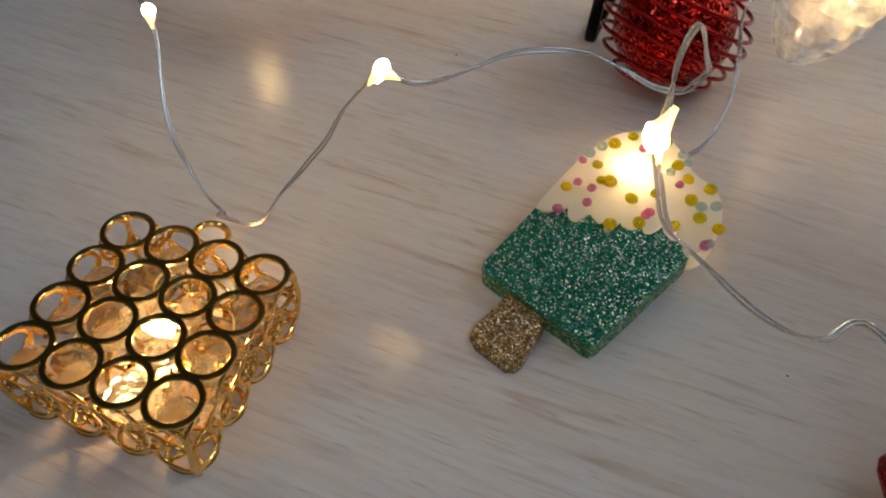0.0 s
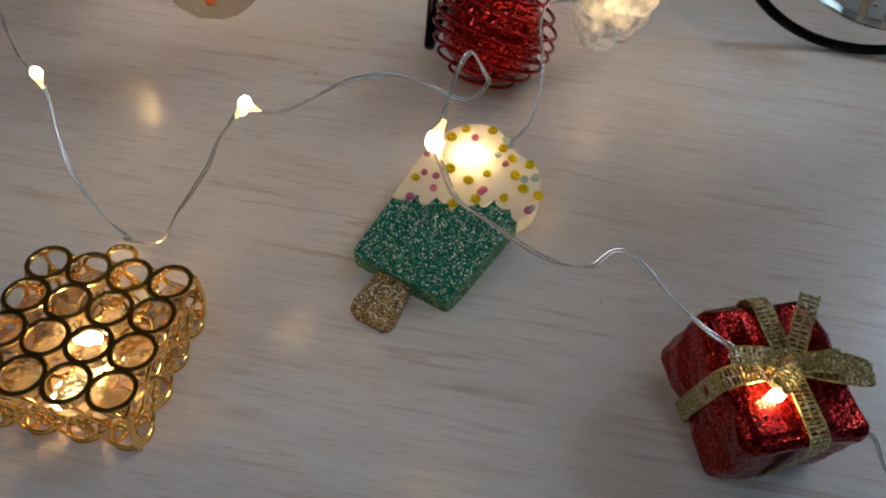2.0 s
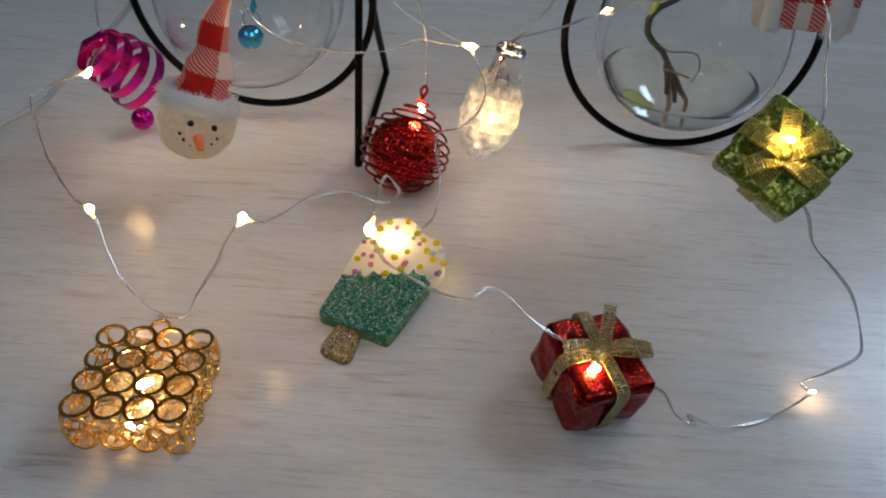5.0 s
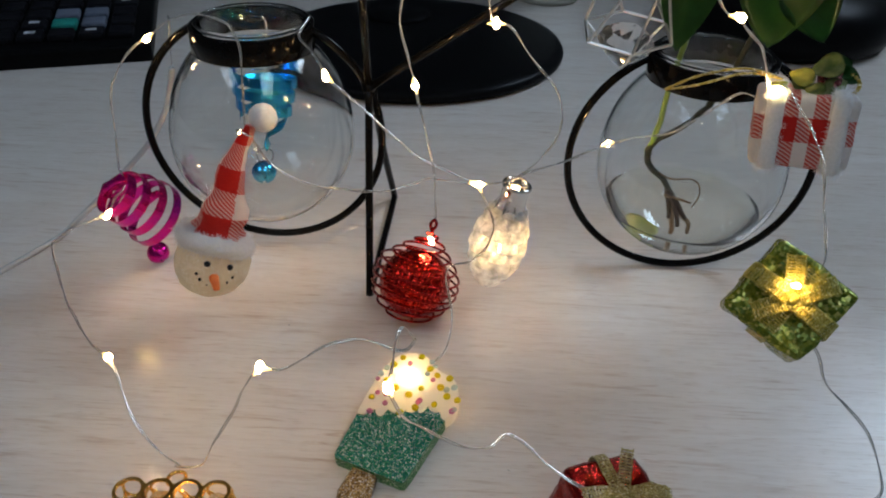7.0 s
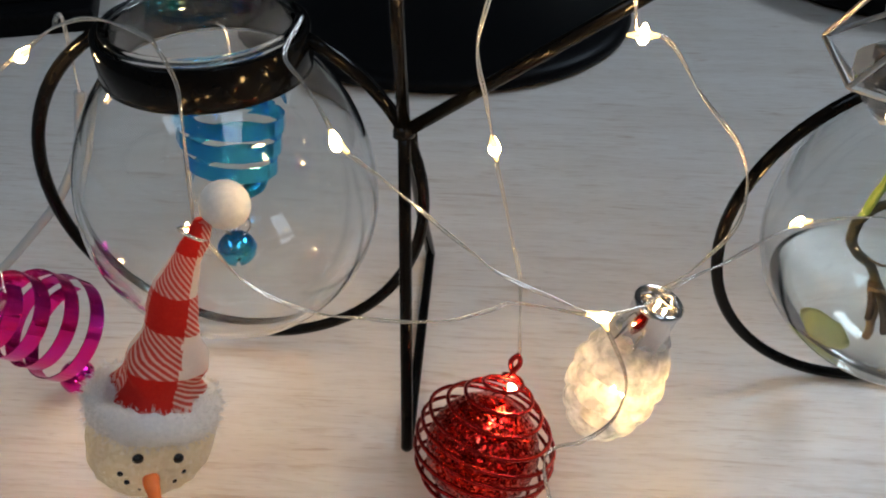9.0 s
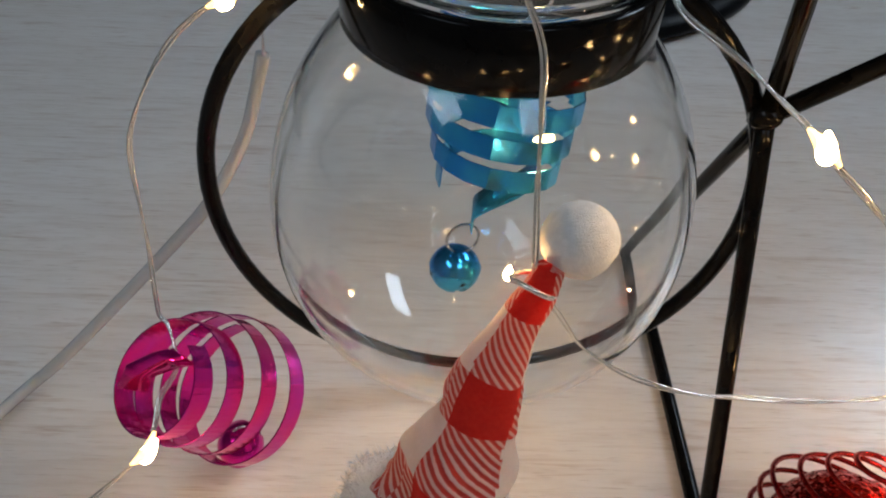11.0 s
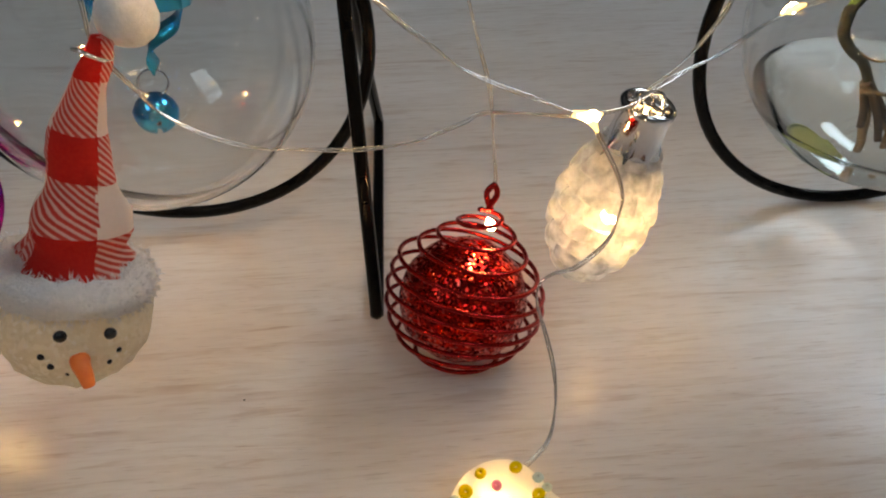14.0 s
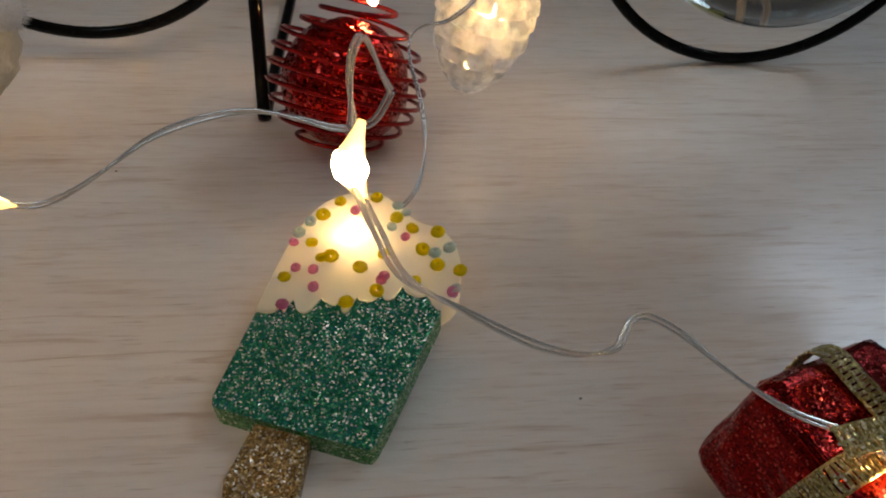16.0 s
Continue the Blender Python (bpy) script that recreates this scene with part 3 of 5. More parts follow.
def build_gold_box():
    box = thing("gold_ring_box", "openwork gold box ornament of linked rings with crystals, lit inside", "ornament", (-3.38, 7.52, 0.06), pose(0, 0, 0, 0, 0, -16.8))
    big, small = finish(washer(0.465, 0.352, 0.055, 36), False), finish(washer(0.42, 0.335, 0.055, 32), False)
    inner = finish(washer(0.34, 0.27, 0.04), True)
    for me in (big, small, inner):
        me.materials.append(GOLD)
    step, top = 0.86, 1.45
    for i in range(4):
        for j in range(4):
            x, y = (i - 1.5) * step, (j - 1.5) * step
            part("ring", big, GOLD, box, "", True, (x, y, top))
            part("ring", small, GOLD, box, "", True, (x, y, 0.0))
    half = 1.62
    for side in range(4):
        turn = pose(0, 0, 0, 0, 0, 90 * side)
        for i in range(4):
            for row, z in enumerate((0.38, 1.08)):
                m = turn @ at_cm((i - 1.5) * step, -half - 0.03 * row, z, 90 + (6 if row else -6), 0, 0) @ Matrix.Diagonal((1, 0.86, 1, 1))
                part("ring", small, GOLD, box, "", True, m)
            if i < 3:
                part("ring", inner, GOLD, box, "", True, turn @ at_cm((i - 1) * step, -half - 0.04, 0.73, 90, 0, 0))
            bm = bmesh.new()
            x = (i - 1.5) * step
            tube(bm, [(x - 0.3, 0, 0), (x, 0, 0.04), (x + 0.3, 0, 0)], 0.04, 6)
            part("link", bm, GOLD, box, "", True, turn @ at_cm(0, -half - 0.02, 0.73))
    for x in (-1, 1):
        for y in (-1, 1):
            bm = bmesh.new()
            tube(bm, smooth_path([(x * 1.6, y * 1.6, 0.0), (x * 1.68, y * 1.68, 0.7), (x * 1.58, y * 1.58, 1.42)], 5), 0.05, 8)
            part("corner_bar", bm, GOLD, box)
    cut = finish(crystal_bead(0.50), False)
    cut.materials.append(GOLD_LIT_CRYSTAL)
    lens = finish(crystal_bead(0.33), False)
    lens.materials.append(GOLD_LIT_CRYSTAL)
    for i in range(4):
        for j in range(4):
            if j < 2 or (i + j) % 2 == 0:
                part("crystal", lens, GOLD_LIT_CRYSTAL, box, "", False, at_cm((i - 1.5) * step + 0.03, (j - 1.5) * step - 0.04, 1.12, 8 * (i % 2) - 4, 6 * (j % 2) - 3, 17 * i + 31 * j) @ Matrix.Diagonal((1, 1, 0.6, 1)))
    for x, y, z, r in ((-0.95, -1.05, 0.55, 20), (0.25, -1.1, 0.58, 50), (1.1, -0.75, 0.55, 10), (-0.55, 0.35, 0.5, 70), (-1.15, 0.0, 0.55, 35), (0.75, 0.35, 0.5, 25), (1.15, 1.05, 0.52, 60), (-0.9, 1.15, 0.5, 15)):
        part("crystal", cut, GOLD_LIT_CRYSTAL, box, "clear cut crystal bead", False, at_cm(x, y, z, 80, r, r * 2))
    prong = bmesh.new()
    for a in range(4):
        d = Vector((math.cos(a * math.pi / 2 + 0.5), math.sin(a * math.pi / 2 + 0.5), 0))
        tube(prong, [d * 0.05 + Vector((0, 0, 0.06)), d * 0.2, d * 0.37 + Vector((0, 0, 0.03))], [0.07, 0.045, 0.035], 6)
    prong = finish(prong, True)
    prong.materials.append(GOLD)
    for i in range(4):
        for j in range(4):
            part("prong", prong, GOLD, box, "", True, at_cm((i - 1.5) * step, (j - 1.5) * step, 0.04, 0, 0, 40 * i + 25 * j))
    for x, y in ((0.75, 0.55), (-0.35, 0.95), (0.4, 1.2)):
        part("inner_ring", inner, GOLD, box, "", True, at_cm(x, y, 0.75, 25, 10, 0))
    bm = bmesh.new()
    tube(bm, [(0.28 * math.cos(a), 0, 0.28 * math.sin(a)) for a in [k * math.tau / 20 for k in range(20)]], 0.06, 8, True)
    part("hanging_loop", bm, GOLD, box, "", True, at_cm(-0.1, 1.95, 1.2, 0, 25, 30))


def ring_band(size, radius, axis, width, lift, mesh=False):
    """A ribbon run round a box-shaped parcel."""
    hx, hz = size[0] / 2 + lift, size[1] / 2 + lift
    pts = []
    for cx, cz, a0 in ((hx - radius, hz - radius, 0), (-hx + radius, hz - radius, 90), (-hx + radius, -hz + radius, 180), (hx - radius, -hz + radius, 270)):
        for k in range(5):
            a = radians(a0 + k * 22.5)
            pts.append((cx + radius * math.cos(a), cz + radius * math.sin(a)))
    pts.append(pts[0])
    bm = bmesh.new()
    lay = gauze if mesh else ribbon
    if axis == "x":
        lay(bm, [(p, 0, q) for p, q in pts], (0, 1, 0), width, 0.03)
    else:
        lay(bm, [(0, p, q) for p, q in pts], (1, 0, 0), width, 0.03)
    return bm


def build_parcel(name, label, place, turn, size, paper, band, seed, bow, wide=0.42, soft=0.28):
    gift = thing(name, label, "gift ornament", place, turn)
    bm = bmesh.new()
    block(bm, size, (0, 0, 0), soft, 3)
    bmesh.ops.subdivide_edges(bm, edges=bm.edges, cuts=3, use_grid_fill=True)
    bm.normal_update()
    crumple(bm, 0.15, 1.3, seed)
    crumple(bm, 0.06, 3.6, seed + 3)
    part("wrapping", bm, paper, gift, "", False)
    part("ribbon_band", ring_band((size[0], size[2]), 0.3, "x", wide, 0.06, True), band, gift)
    part("ribbon_band", ring_band((size[1], size[2]), 0.3, "y", wide, 0.08, True), band, gift)
    z = size[2] / 2 + 0.1
    for a, length, kind, rise in bow:
        d = Vector((math.cos(radians(a)), math.sin(radians(a)), 0))
        side = Vector((-d.y, d.x, 0))
        bm = bmesh.new()
        if kind:
            pts = smooth_path([(0, 0, z + 0.1), d * 0.35 * length + Vector((0, 0, z + 0.42)), d * 0.85 * length + Vector((0, 0, z + 0.48)), d * length + Vector((0, 0, z + 0.25)), d * 0.6 * length + Vector((0, 0, z + 0.12)), (0, 0, z + 0.06)], 4)
        else:
            pts = smooth_path([(0, 0, z + 0.08), d * 0.5 * length + Vector((0, 0, z + 0.32)), d * length + Vector((0, 0, z + rise))], 5)
        gauze(bm, pts, side, wide * 0.95, 0.03)
        part("bow_loop" if kind else "bow_tail", bm, band, gift)
    bm = bmesh.new()
    ball(bm, (0, 0, z + 0.14), 0.2, 2, (1.1, 0.8, 0.8))
    part("bow_knot", bm, band, gift)


def build_red_ball():
    orn = thing("spiral_wire_ornament", "red wire spiral cage with a red foil ball inside", "ornament", (6.5, 17.24, 1.66), frame_matrix((1, -0.2, 0), (0.37, 0.25, 1)))
    bm, pts = bmesh.new(), []
    turns, steps = 10.5, 34
    for k in range(int(turns * steps) + 1):
        f = k / (turns * steps)
        h = -1.68 + 3.82 * f
        if h < 0.55:
            r = math.sqrt(max(0.06, 1.80 ** 2 - h * h * 1.12))
        else:
            s = min(1.0, (h - 0.55) / 1.59)
            r = 1.7 * (1 - s) ** 0.8 * (1 - 0.18 * s) + 0.1
        a = k / steps * math.tau
        pts.append((r * math.cos(a), r * math.sin(a), h + 0.05 * math.sin(a + f * 9)))
    tube(bm, pts, 0.055, 7)
    part("wire_spiral", bm, RED_WIRE, orn, "enamelled red wire coil")
    bm = bmesh.new()
    tube(bm, smooth_path([(0.1, 0, 2.1), (-0.02, 0.05, 2.3), (-0.1, 0, 2.5), (0.02, 0, 2.68), (0.14, 0, 2.5), (0.06, 0, 2.25), (0.02, 0, 2.1)], 5), 0.07, 7)
    part("hanging_loop", bm, RED_WIRE, orn)
    bm = bmesh.new()
    ball(bm, (-0.02, 0, -0.12), 1.46, 4)
    crumple(bm, 0.05, 3.0)
    crumple(bm, 0.03, 8.0)
    part("foil_ball", bm, RED_BALL, orn, "crinkled red foil ball")


def build_pinecone():
    low, high = Vector((9.72, 17.7, 0.7)), Vector((10.6, 17.3, 5.4))
    cone = thing("pinecone_bulb_ornament", "clear iridescent glass pine cone ornament with a chrome cap, glowing", "ornament", low, frame_matrix((1, 0, 0), high - low))
    bm, seg, rows = bmesh.new(), 84, 84
    prof = []
    for i in range(rows + 1):
        s = i / rows
        r = 1.28 * math.sin(math.pi * min(0.97, 0.03 + s * 0.80)) ** 0.62 * (1 - 0.25 * s)
        prof.append((max(r, 0.02), s * 4.05))
    lathe(bm, prof, seg)
    for v in bm.verts:
        a, s = math.atan2(v.co.y, v.co.x), v.co.z / 4.05
        row = s * 8.5
        u = a / math.tau * 8 + (0.5 if int(row) % 2 else 0)
        fx, fy = abs((u % 1) - 0.5) * 2, 1 - (row % 1)
        lift = max(0.0, 1 - (fx ** 2 + (1 - fy) ** 2 * 0.7)) ** 0.5
        k = 0.93 + 0.2 * lift
        v.co.x *= k
        v.co.y *= k
    wall = part("glass_shell", bm, PINECONE, cone, "clear glass with overlapping scales")
    wall.visible_shadow = False
    bm = bmesh.new()
    ball(bm, (0, 0, 1.5), 0.5, 3, (1, 1, 1.5))
    crumple(bm, 0.08, 4)
    part("inner_core", bm, FROST, cone, "frosted white core")
    bm = bmesh.new()
    lathe(bm, [(0.70, 3.55), (0.74, 3.6), (0.64, 3.9), (0.58, 4.3), (0.56, 4.85), (0.60, 4.93), (0.61, 5.06), (0.55, 5.12), (0.46, 5.08), (0.44, 4.7), (0.44, 3.9)], 40)
    for v in bm.verts:
        if 3.5 < v.co.z < 3.95:
            k = 1 + 0.1 * math.cos(8 * math.atan2(v.co.y, v.co.x))
            v.co.x *= k
            v.co.y *= k
    part("cap", bm, CHROME, cone, "polished chrome cap")
    bm = bmesh.new()
    tube(bm, smooth_path([(-0.42, 0, 4.95), (-0.3, 0, 5.25), (0, 0, 5.36), (0.3, 0, 5.25), (0.42, 0, 4.95)], 5), 0.05, 8)
    part("cap_hook", bm, CHROME, cone)


def spiral_ribbon(turns, height, radius_at, width, steps=40, hand=1):
    bm, pts = bmesh.new(), []
    n = int(turns * steps)
    for k in range(n + 1):
        f = k / n
        r, a = radius_at(f), hand * f * turns * math.tau
        pts.append((r * math.cos(a), r * math.sin(a), height * (1 - f)))
    return ribbon(bm, pts, (0, 0, 1), width, 0.025)


def build_bell(parent, place, r, mat):
    bm = bmesh.new()
    prof = []
    for k in range(25):
        a = k * math.pi / 24
        belt = 1 + 0.05 * math.exp(-((a - 1.75) / 0.08) ** 2)
        prof.append((r * belt * math.sin(a), -r * math.cos(a) * 0.96))
    prof[0], prof[-1] = (0, -0.96 * r), (0, 0.96 * r)
    lathe(bm, prof, 48)
    for v in bm.verts:
        slot = min(abs(v.co.x), abs(v.co.y))
        if slot < 0.12 * r and v.co.z < -0.05 * r:
            v.co *= 0.78
    bell = part("bell", bm, mat, parent, "small jingle bell", True, place)
    # no holes are cut: black dots give the shade inside them
    for x, y in ((1, 0), (-1, 0), (0, 1), (0, -1)):
        bm = bmesh.new()
        ball(bm, (x * 0.82 * r, y * 0.82 * r, -0.12 * r), 0.19 * r, 2, (1, 1, 0.7))
        part("bell_hole_dot", bm, BLACK_DOT, bell, "black dot in place of a hole's shaded inside")


def build_pink():
    top, low = Vector((-5.0, 22.4, 4.55)), Vector((-3.65, 23.2, 2.6))
    orn = thing("spiral_foil_ornament", "shiny magenta foil spiral ornament with a small bell", "ornament", low, frame_matrix((1, 0.2, 0), top - low))
    part("foil_spiral", spiral_ribbon(3.8, 2.6, lambda f: 1.52 - 0.62 * (1 - f) ** 1.6 - 0.12 * f + 0.06 * math.sin(f * 17), 0.45, 56, -1), PINK_FOIL, orn, "", False)
    bm = bmesh.new()
    ribbon(bm, [(-0.6, 0.1, 2.5), (-0.2, 0.2, 2.7), (0.3, 0.1, 2.65), (0.75, -0.15, 2.8)], (0.1, 0.4, 0.8), 0.5, 0.025)
    part("foil_tip", bm, PINK_FOIL, orn)
    inv = orn.matrix_basis.to_3x3().inverted()
    build_bell(orn, inv @ (Vector((-4.04, 23.3, 0.72)) - low), 0.5, PINK_FOIL)
    bm = bmesh.new()
    tube(bm, [(0.12 * math.cos(a), 0, 0.12 * math.sin(a)) for a in [k * math.tau / 14 for k in range(14)]], 0.03, 6, True)
    part("bell_ring", bm, CHROME, orn, "", True, inv @ (Vector((-4.0, 23.3, 1.25)) - low))


def build_blue():
    orn = thing("spiral_foil_ornament", "shiny blue foil spiral ornament hanging in the glass globe", "ornament", (1.32, 23.6, 6.75), pose(0, 0, 0, -7, 6, 0))
    part("foil_spiral", spiral_ribbon(3.5, 2.1, lambda f: 1.42 - 0.36 * f ** 1.5 + 0.06 * math.sin(f * 23), 0.40, 18), BLUE_FOIL, orn, "", False)
    bm = bmesh.new()
    ribbon(bm, smooth_path([(0.98, 0.1, 0.05), (0.8, 0.35, -0.45), (0.3, 0.55, -0.85), (0.1, 0.8, -1.25), (0.25, 1.0, -1.75)], 4), (0.25, 0.6, 0.75), 0.5, 0.025)
    part("foil_tip", bm, BLUE_FOIL, orn)
    bm = bmesh.new()
    tube(bm, [(0.36 * math.cos(a), 0, 0.36 * math.sin(a)) for a in [k * math.tau / 24 for k in range(24)]], 0.03, 6, True)
    part("bell_ring", bm, CHROME, orn, "", True, (0.1, 1.1, -2.15))
    build_bell(orn, (0.06, 1.2, -2.98), 0.56, BLUE_FOIL)
    bm = bmesh.new()
    tube(bm, smooth_path([(0, 0, 1.9), (0.1, -0.5, 2.9), (0.0, -1.4, 4.1), (-0.2, -2.0, 4.45)], 5), 0.03, 6)
    part("hanging_thread", bm, WIRE, orn)


def gingham(bm, index_of):
    for f in bm.faces:
        a, b = index_of(f.calc_center_median())
        f.material_index = (0 if a and b else 2) if (a or b) and a == b else (1 if a != b else 2)


def build_snowman():
    head_c = Vector((-1.45, 18.75, 2.85))
    face = Vector((0.04, -0.985, 0.10)).normalized()
    orn = thing("snowman_ornament", "cream glitter snowman head ornament in a red checked pointed hat", "ornament", head_c)
    bm = bmesh.new()
    ball(bm, (0, 0, 0), 1.44, 4, (1.02, 1, 0.94))
    crumple(bm, 0.07, 5)
    crumple(bm, 0.04, 14)
    part("head", bm, SNOW, orn, "cream glitter ball")
    right = Vector((0.93, 0.03, -0.36)).normalized()
    up = right.cross(-face).normalized()
    for x, y, r in ((-0.40, 0.52, 0.13), (0.52, 0.52, 0.13), (-0.74, 0.0, 0.075), (-0.52, -0.2, 0.075), (-0.2, -0.32, 0.07), (0.7, 0.1, 0.07), (0.5, -0.14, 0.07)):
        d = (face * 1.35 + right * x + up * y).normalized()
        bm = bmesh.new()
        ball(bm, d * 1.41, r, 2, (1, 0.8, 1))
        part("eye" if r > 0.1 else "mouth_dot", bm, BLACK_DOT, orn)
    bm = bmesh.new()
    nose = face * 1.32 + up * 0.02 - right * 0.02
    tube(bm, smooth_path([nose, nose + face * 0.22 + up * 0.0, nose + face * 0.40 - up * 0.07 + right * 0.06, nose + face * 0.52 - up * 0.2 + right * 0.12, nose + face * 0.56 - up * 0.27 + right * 0.15], 4), [0.2 - 0.006 * k for k in range(16)] + [0.02], 12)
    part("nose", bm, CARROT, orn, "orange carrot nose")
    # the hat leans back from the head to the hanging wire
    base_c, tip = Vector((0.33, 0.28, 1.12)), Vector((2.0, 1.25, 5.15))
    axis = (tip - base_c).normalized()
    m = frame_matrix((1, 0, 0), axis)
    bm, seg, rows, length = bmesh.new(), 72, 60, (tip - base_c).length
    prof = []
    for i in range(rows + 1):
        s = i / rows
        prof.append((0.80 * (1 - s) ** 1.25 * (1 - 0.12 * math.sin(s * 19)) + 0.26 - 0.05 * s, s * length))
    prof.append((0.0, length + 0.05))
    lathe(bm, prof, seg)
    for v in bm.verts:
        s = v.co.z / length
        a = math.atan2(v.co.y, v.co.x)
        fold = 1 + 0.10 * math.sin(3 * a + s * 9) * (1 - s) + 0.07 * noise.noise(Vector((v.co.x * 2, v.co.y * 2, v.co.z * 3.2)))
        if s < 0.1:
            fold += (0.1 - s) * (0.3 + 1.1 * math.sin(7 * a))
        v.co.x *= fold
        v.co.y *= fold
        v.co.x += 0.16 * math.sin(s * 7.5) * s + 0.06 * noise.noise(v.co * 1.5)
        v.co.y += 0.12 * math.sin(s * 5 + 1) * s
    gingham(bm, lambda c: (not 47 < abs((math.degrees(math.atan2(c.y, c.x)) + 112 + 180) % 360 - 180) < 130, int(c.z / 0.93) % 2 == 0))
    def roll(co, c, n):
        a, mid = math.atan2(co.y, co.x), math.atan2(c.y, c.x)
        a += math.tau if a - mid < -math.pi else -math.tau if a - mid > math.pi else 0
        return (a * 0.75, co.z)

    lay_cloth(bm, roll)
    part("hat", bm, [RED_CLOTH, TWILL, WHITE_CLOTH], orn, "red and white checked cloth hat", True, Matrix.Translation(base_c * CM) @ m)
    rng = random.Random(2)
    bm, pts = bmesh.new(), []
    brim = Vector((0.24, 0.18, 0.92))
    for k in range(36):
        a = k * math.tau / 36
        pts.append(brim + m.to_3x3() @ Vector((1.14 * math.cos(a), 1.14 * math.sin(a), 0.05 * math.sin(3 * a))))
    tube(bm, pts, 0.36, 14, True)
    bm.normal_update()
    crumple(bm, 0.10, 5)
    for v in list(bm.verts):
        for _ in range(11):
            d = (v.normal + Vector((rng.uniform(-1, 1), rng.uniform(-1, 1), rng.uniform(-1, 1))) * 0.7).normalized()
            side = d.orthogonal().normalized() * 0.011
            p = v.co + Vector((rng.uniform(-1, 1), rng.uniform(-1, 1), rng.uniform(-1, 1))) * 0.07
            q = p + d * rng.uniform(0.06, 0.17)
            a, b, c = bm.verts.new(p - side), bm.verts.new(p + side), bm.verts.new(q)
            bm.faces.new((a, b, c))
    part("fur_brim", bm, FUR, orn, "white plush brim")
    bm = bmesh.new()
    ball(bm, (1.16 + 1.45, 20.16 - 18.75, 8.16 - 2.85), 0.55, 4)
    crumple(bm, 0.03, 9)
    part("pompom", bm, FELT, orn, "white felt pompom")
    bm = bmesh.new()
    ring_c = base_c + axis * (length * 0.93)
    tube(bm, [ring_c + m.to_3x3() @ Vector((0.33 * math.cos(a), 0.33 * math.sin(a), 0.04 * math.sin(2 * a))) for a in [k * math.tau / 20 for k in range(20)]], 0.045, 6, True)
    part("tie_wire", bm, WIRE, orn)


build_popsicle()
build_gold_box()
build_parcel("red_gift_ornament", "red glitter gift parcel with a gold mesh ribbon bow", (9.45, 4.92, 1.3), pose(0, 0, 0, 13, 3, 6), (2.5, 2.8, 2.05), RED_FOIL, RIBBON_GOLD, 1.0, ((62, 1.2, 0, 0.62), (168, 1.3, 0, 0.25), (-22, 1.35, 1, 0.2), (215, 0.75, 1, 0.2), (-12, 1.4, 0, 0.1)), 0.4, 0.3)
build_parcel("green_gift_ornament", "green and gold foil gift parcel on the light string", (14.95, 6.62, 6.95), frame_matrix((0.75, -0.05, 0.8), (-0.45, -0.62, 0.64)) @ pose(0, 0, 0, 0, 0, 8), (2.5, 2.6, 1.5), GREEN_FOIL, OLIVE_RIBBON, 7.0, ((35, 1.25, 0, 0.28), (150, 1.15, 0, 0.28), (265, 1.1, 0, 0.28), (330, 1.2, 1, 0.2), (95, 1.0, 1, 0.2)), 0.55, 0.16)
build_red_ball()
build_pinecone()
build_pink()
build_blue()
build_snowman()


# ---------------------------------------------------------------- hanging by the planted globe
def leaf_mesh(length, width, fold):
    bm, n = bmesh.new(), 14
    rows = []
    for i in range(n + 1):
        s = i / n
        w = width * (math.sin(math.pi * s ** 0.62) ** 0.8) * 0.5 + 0.01
        row = []
        for j in range(-4, 5):
            u = j / 4
            row.append(bm.verts.new((u * w, s * length, fold * abs(u) * w - 0.12 * length * s * s + 0.03 * math.sin(9 * s + j))))
        rows.append(row)
    for a, b in zip(rows, rows[1:]):
        for k in range(8):
            bm.faces.new((a[k], a[k + 1], b[k + 1], b[k]))
    bmesh.ops.solidify(bm, geom=bm.faces, thickness=0.05)
    return bm


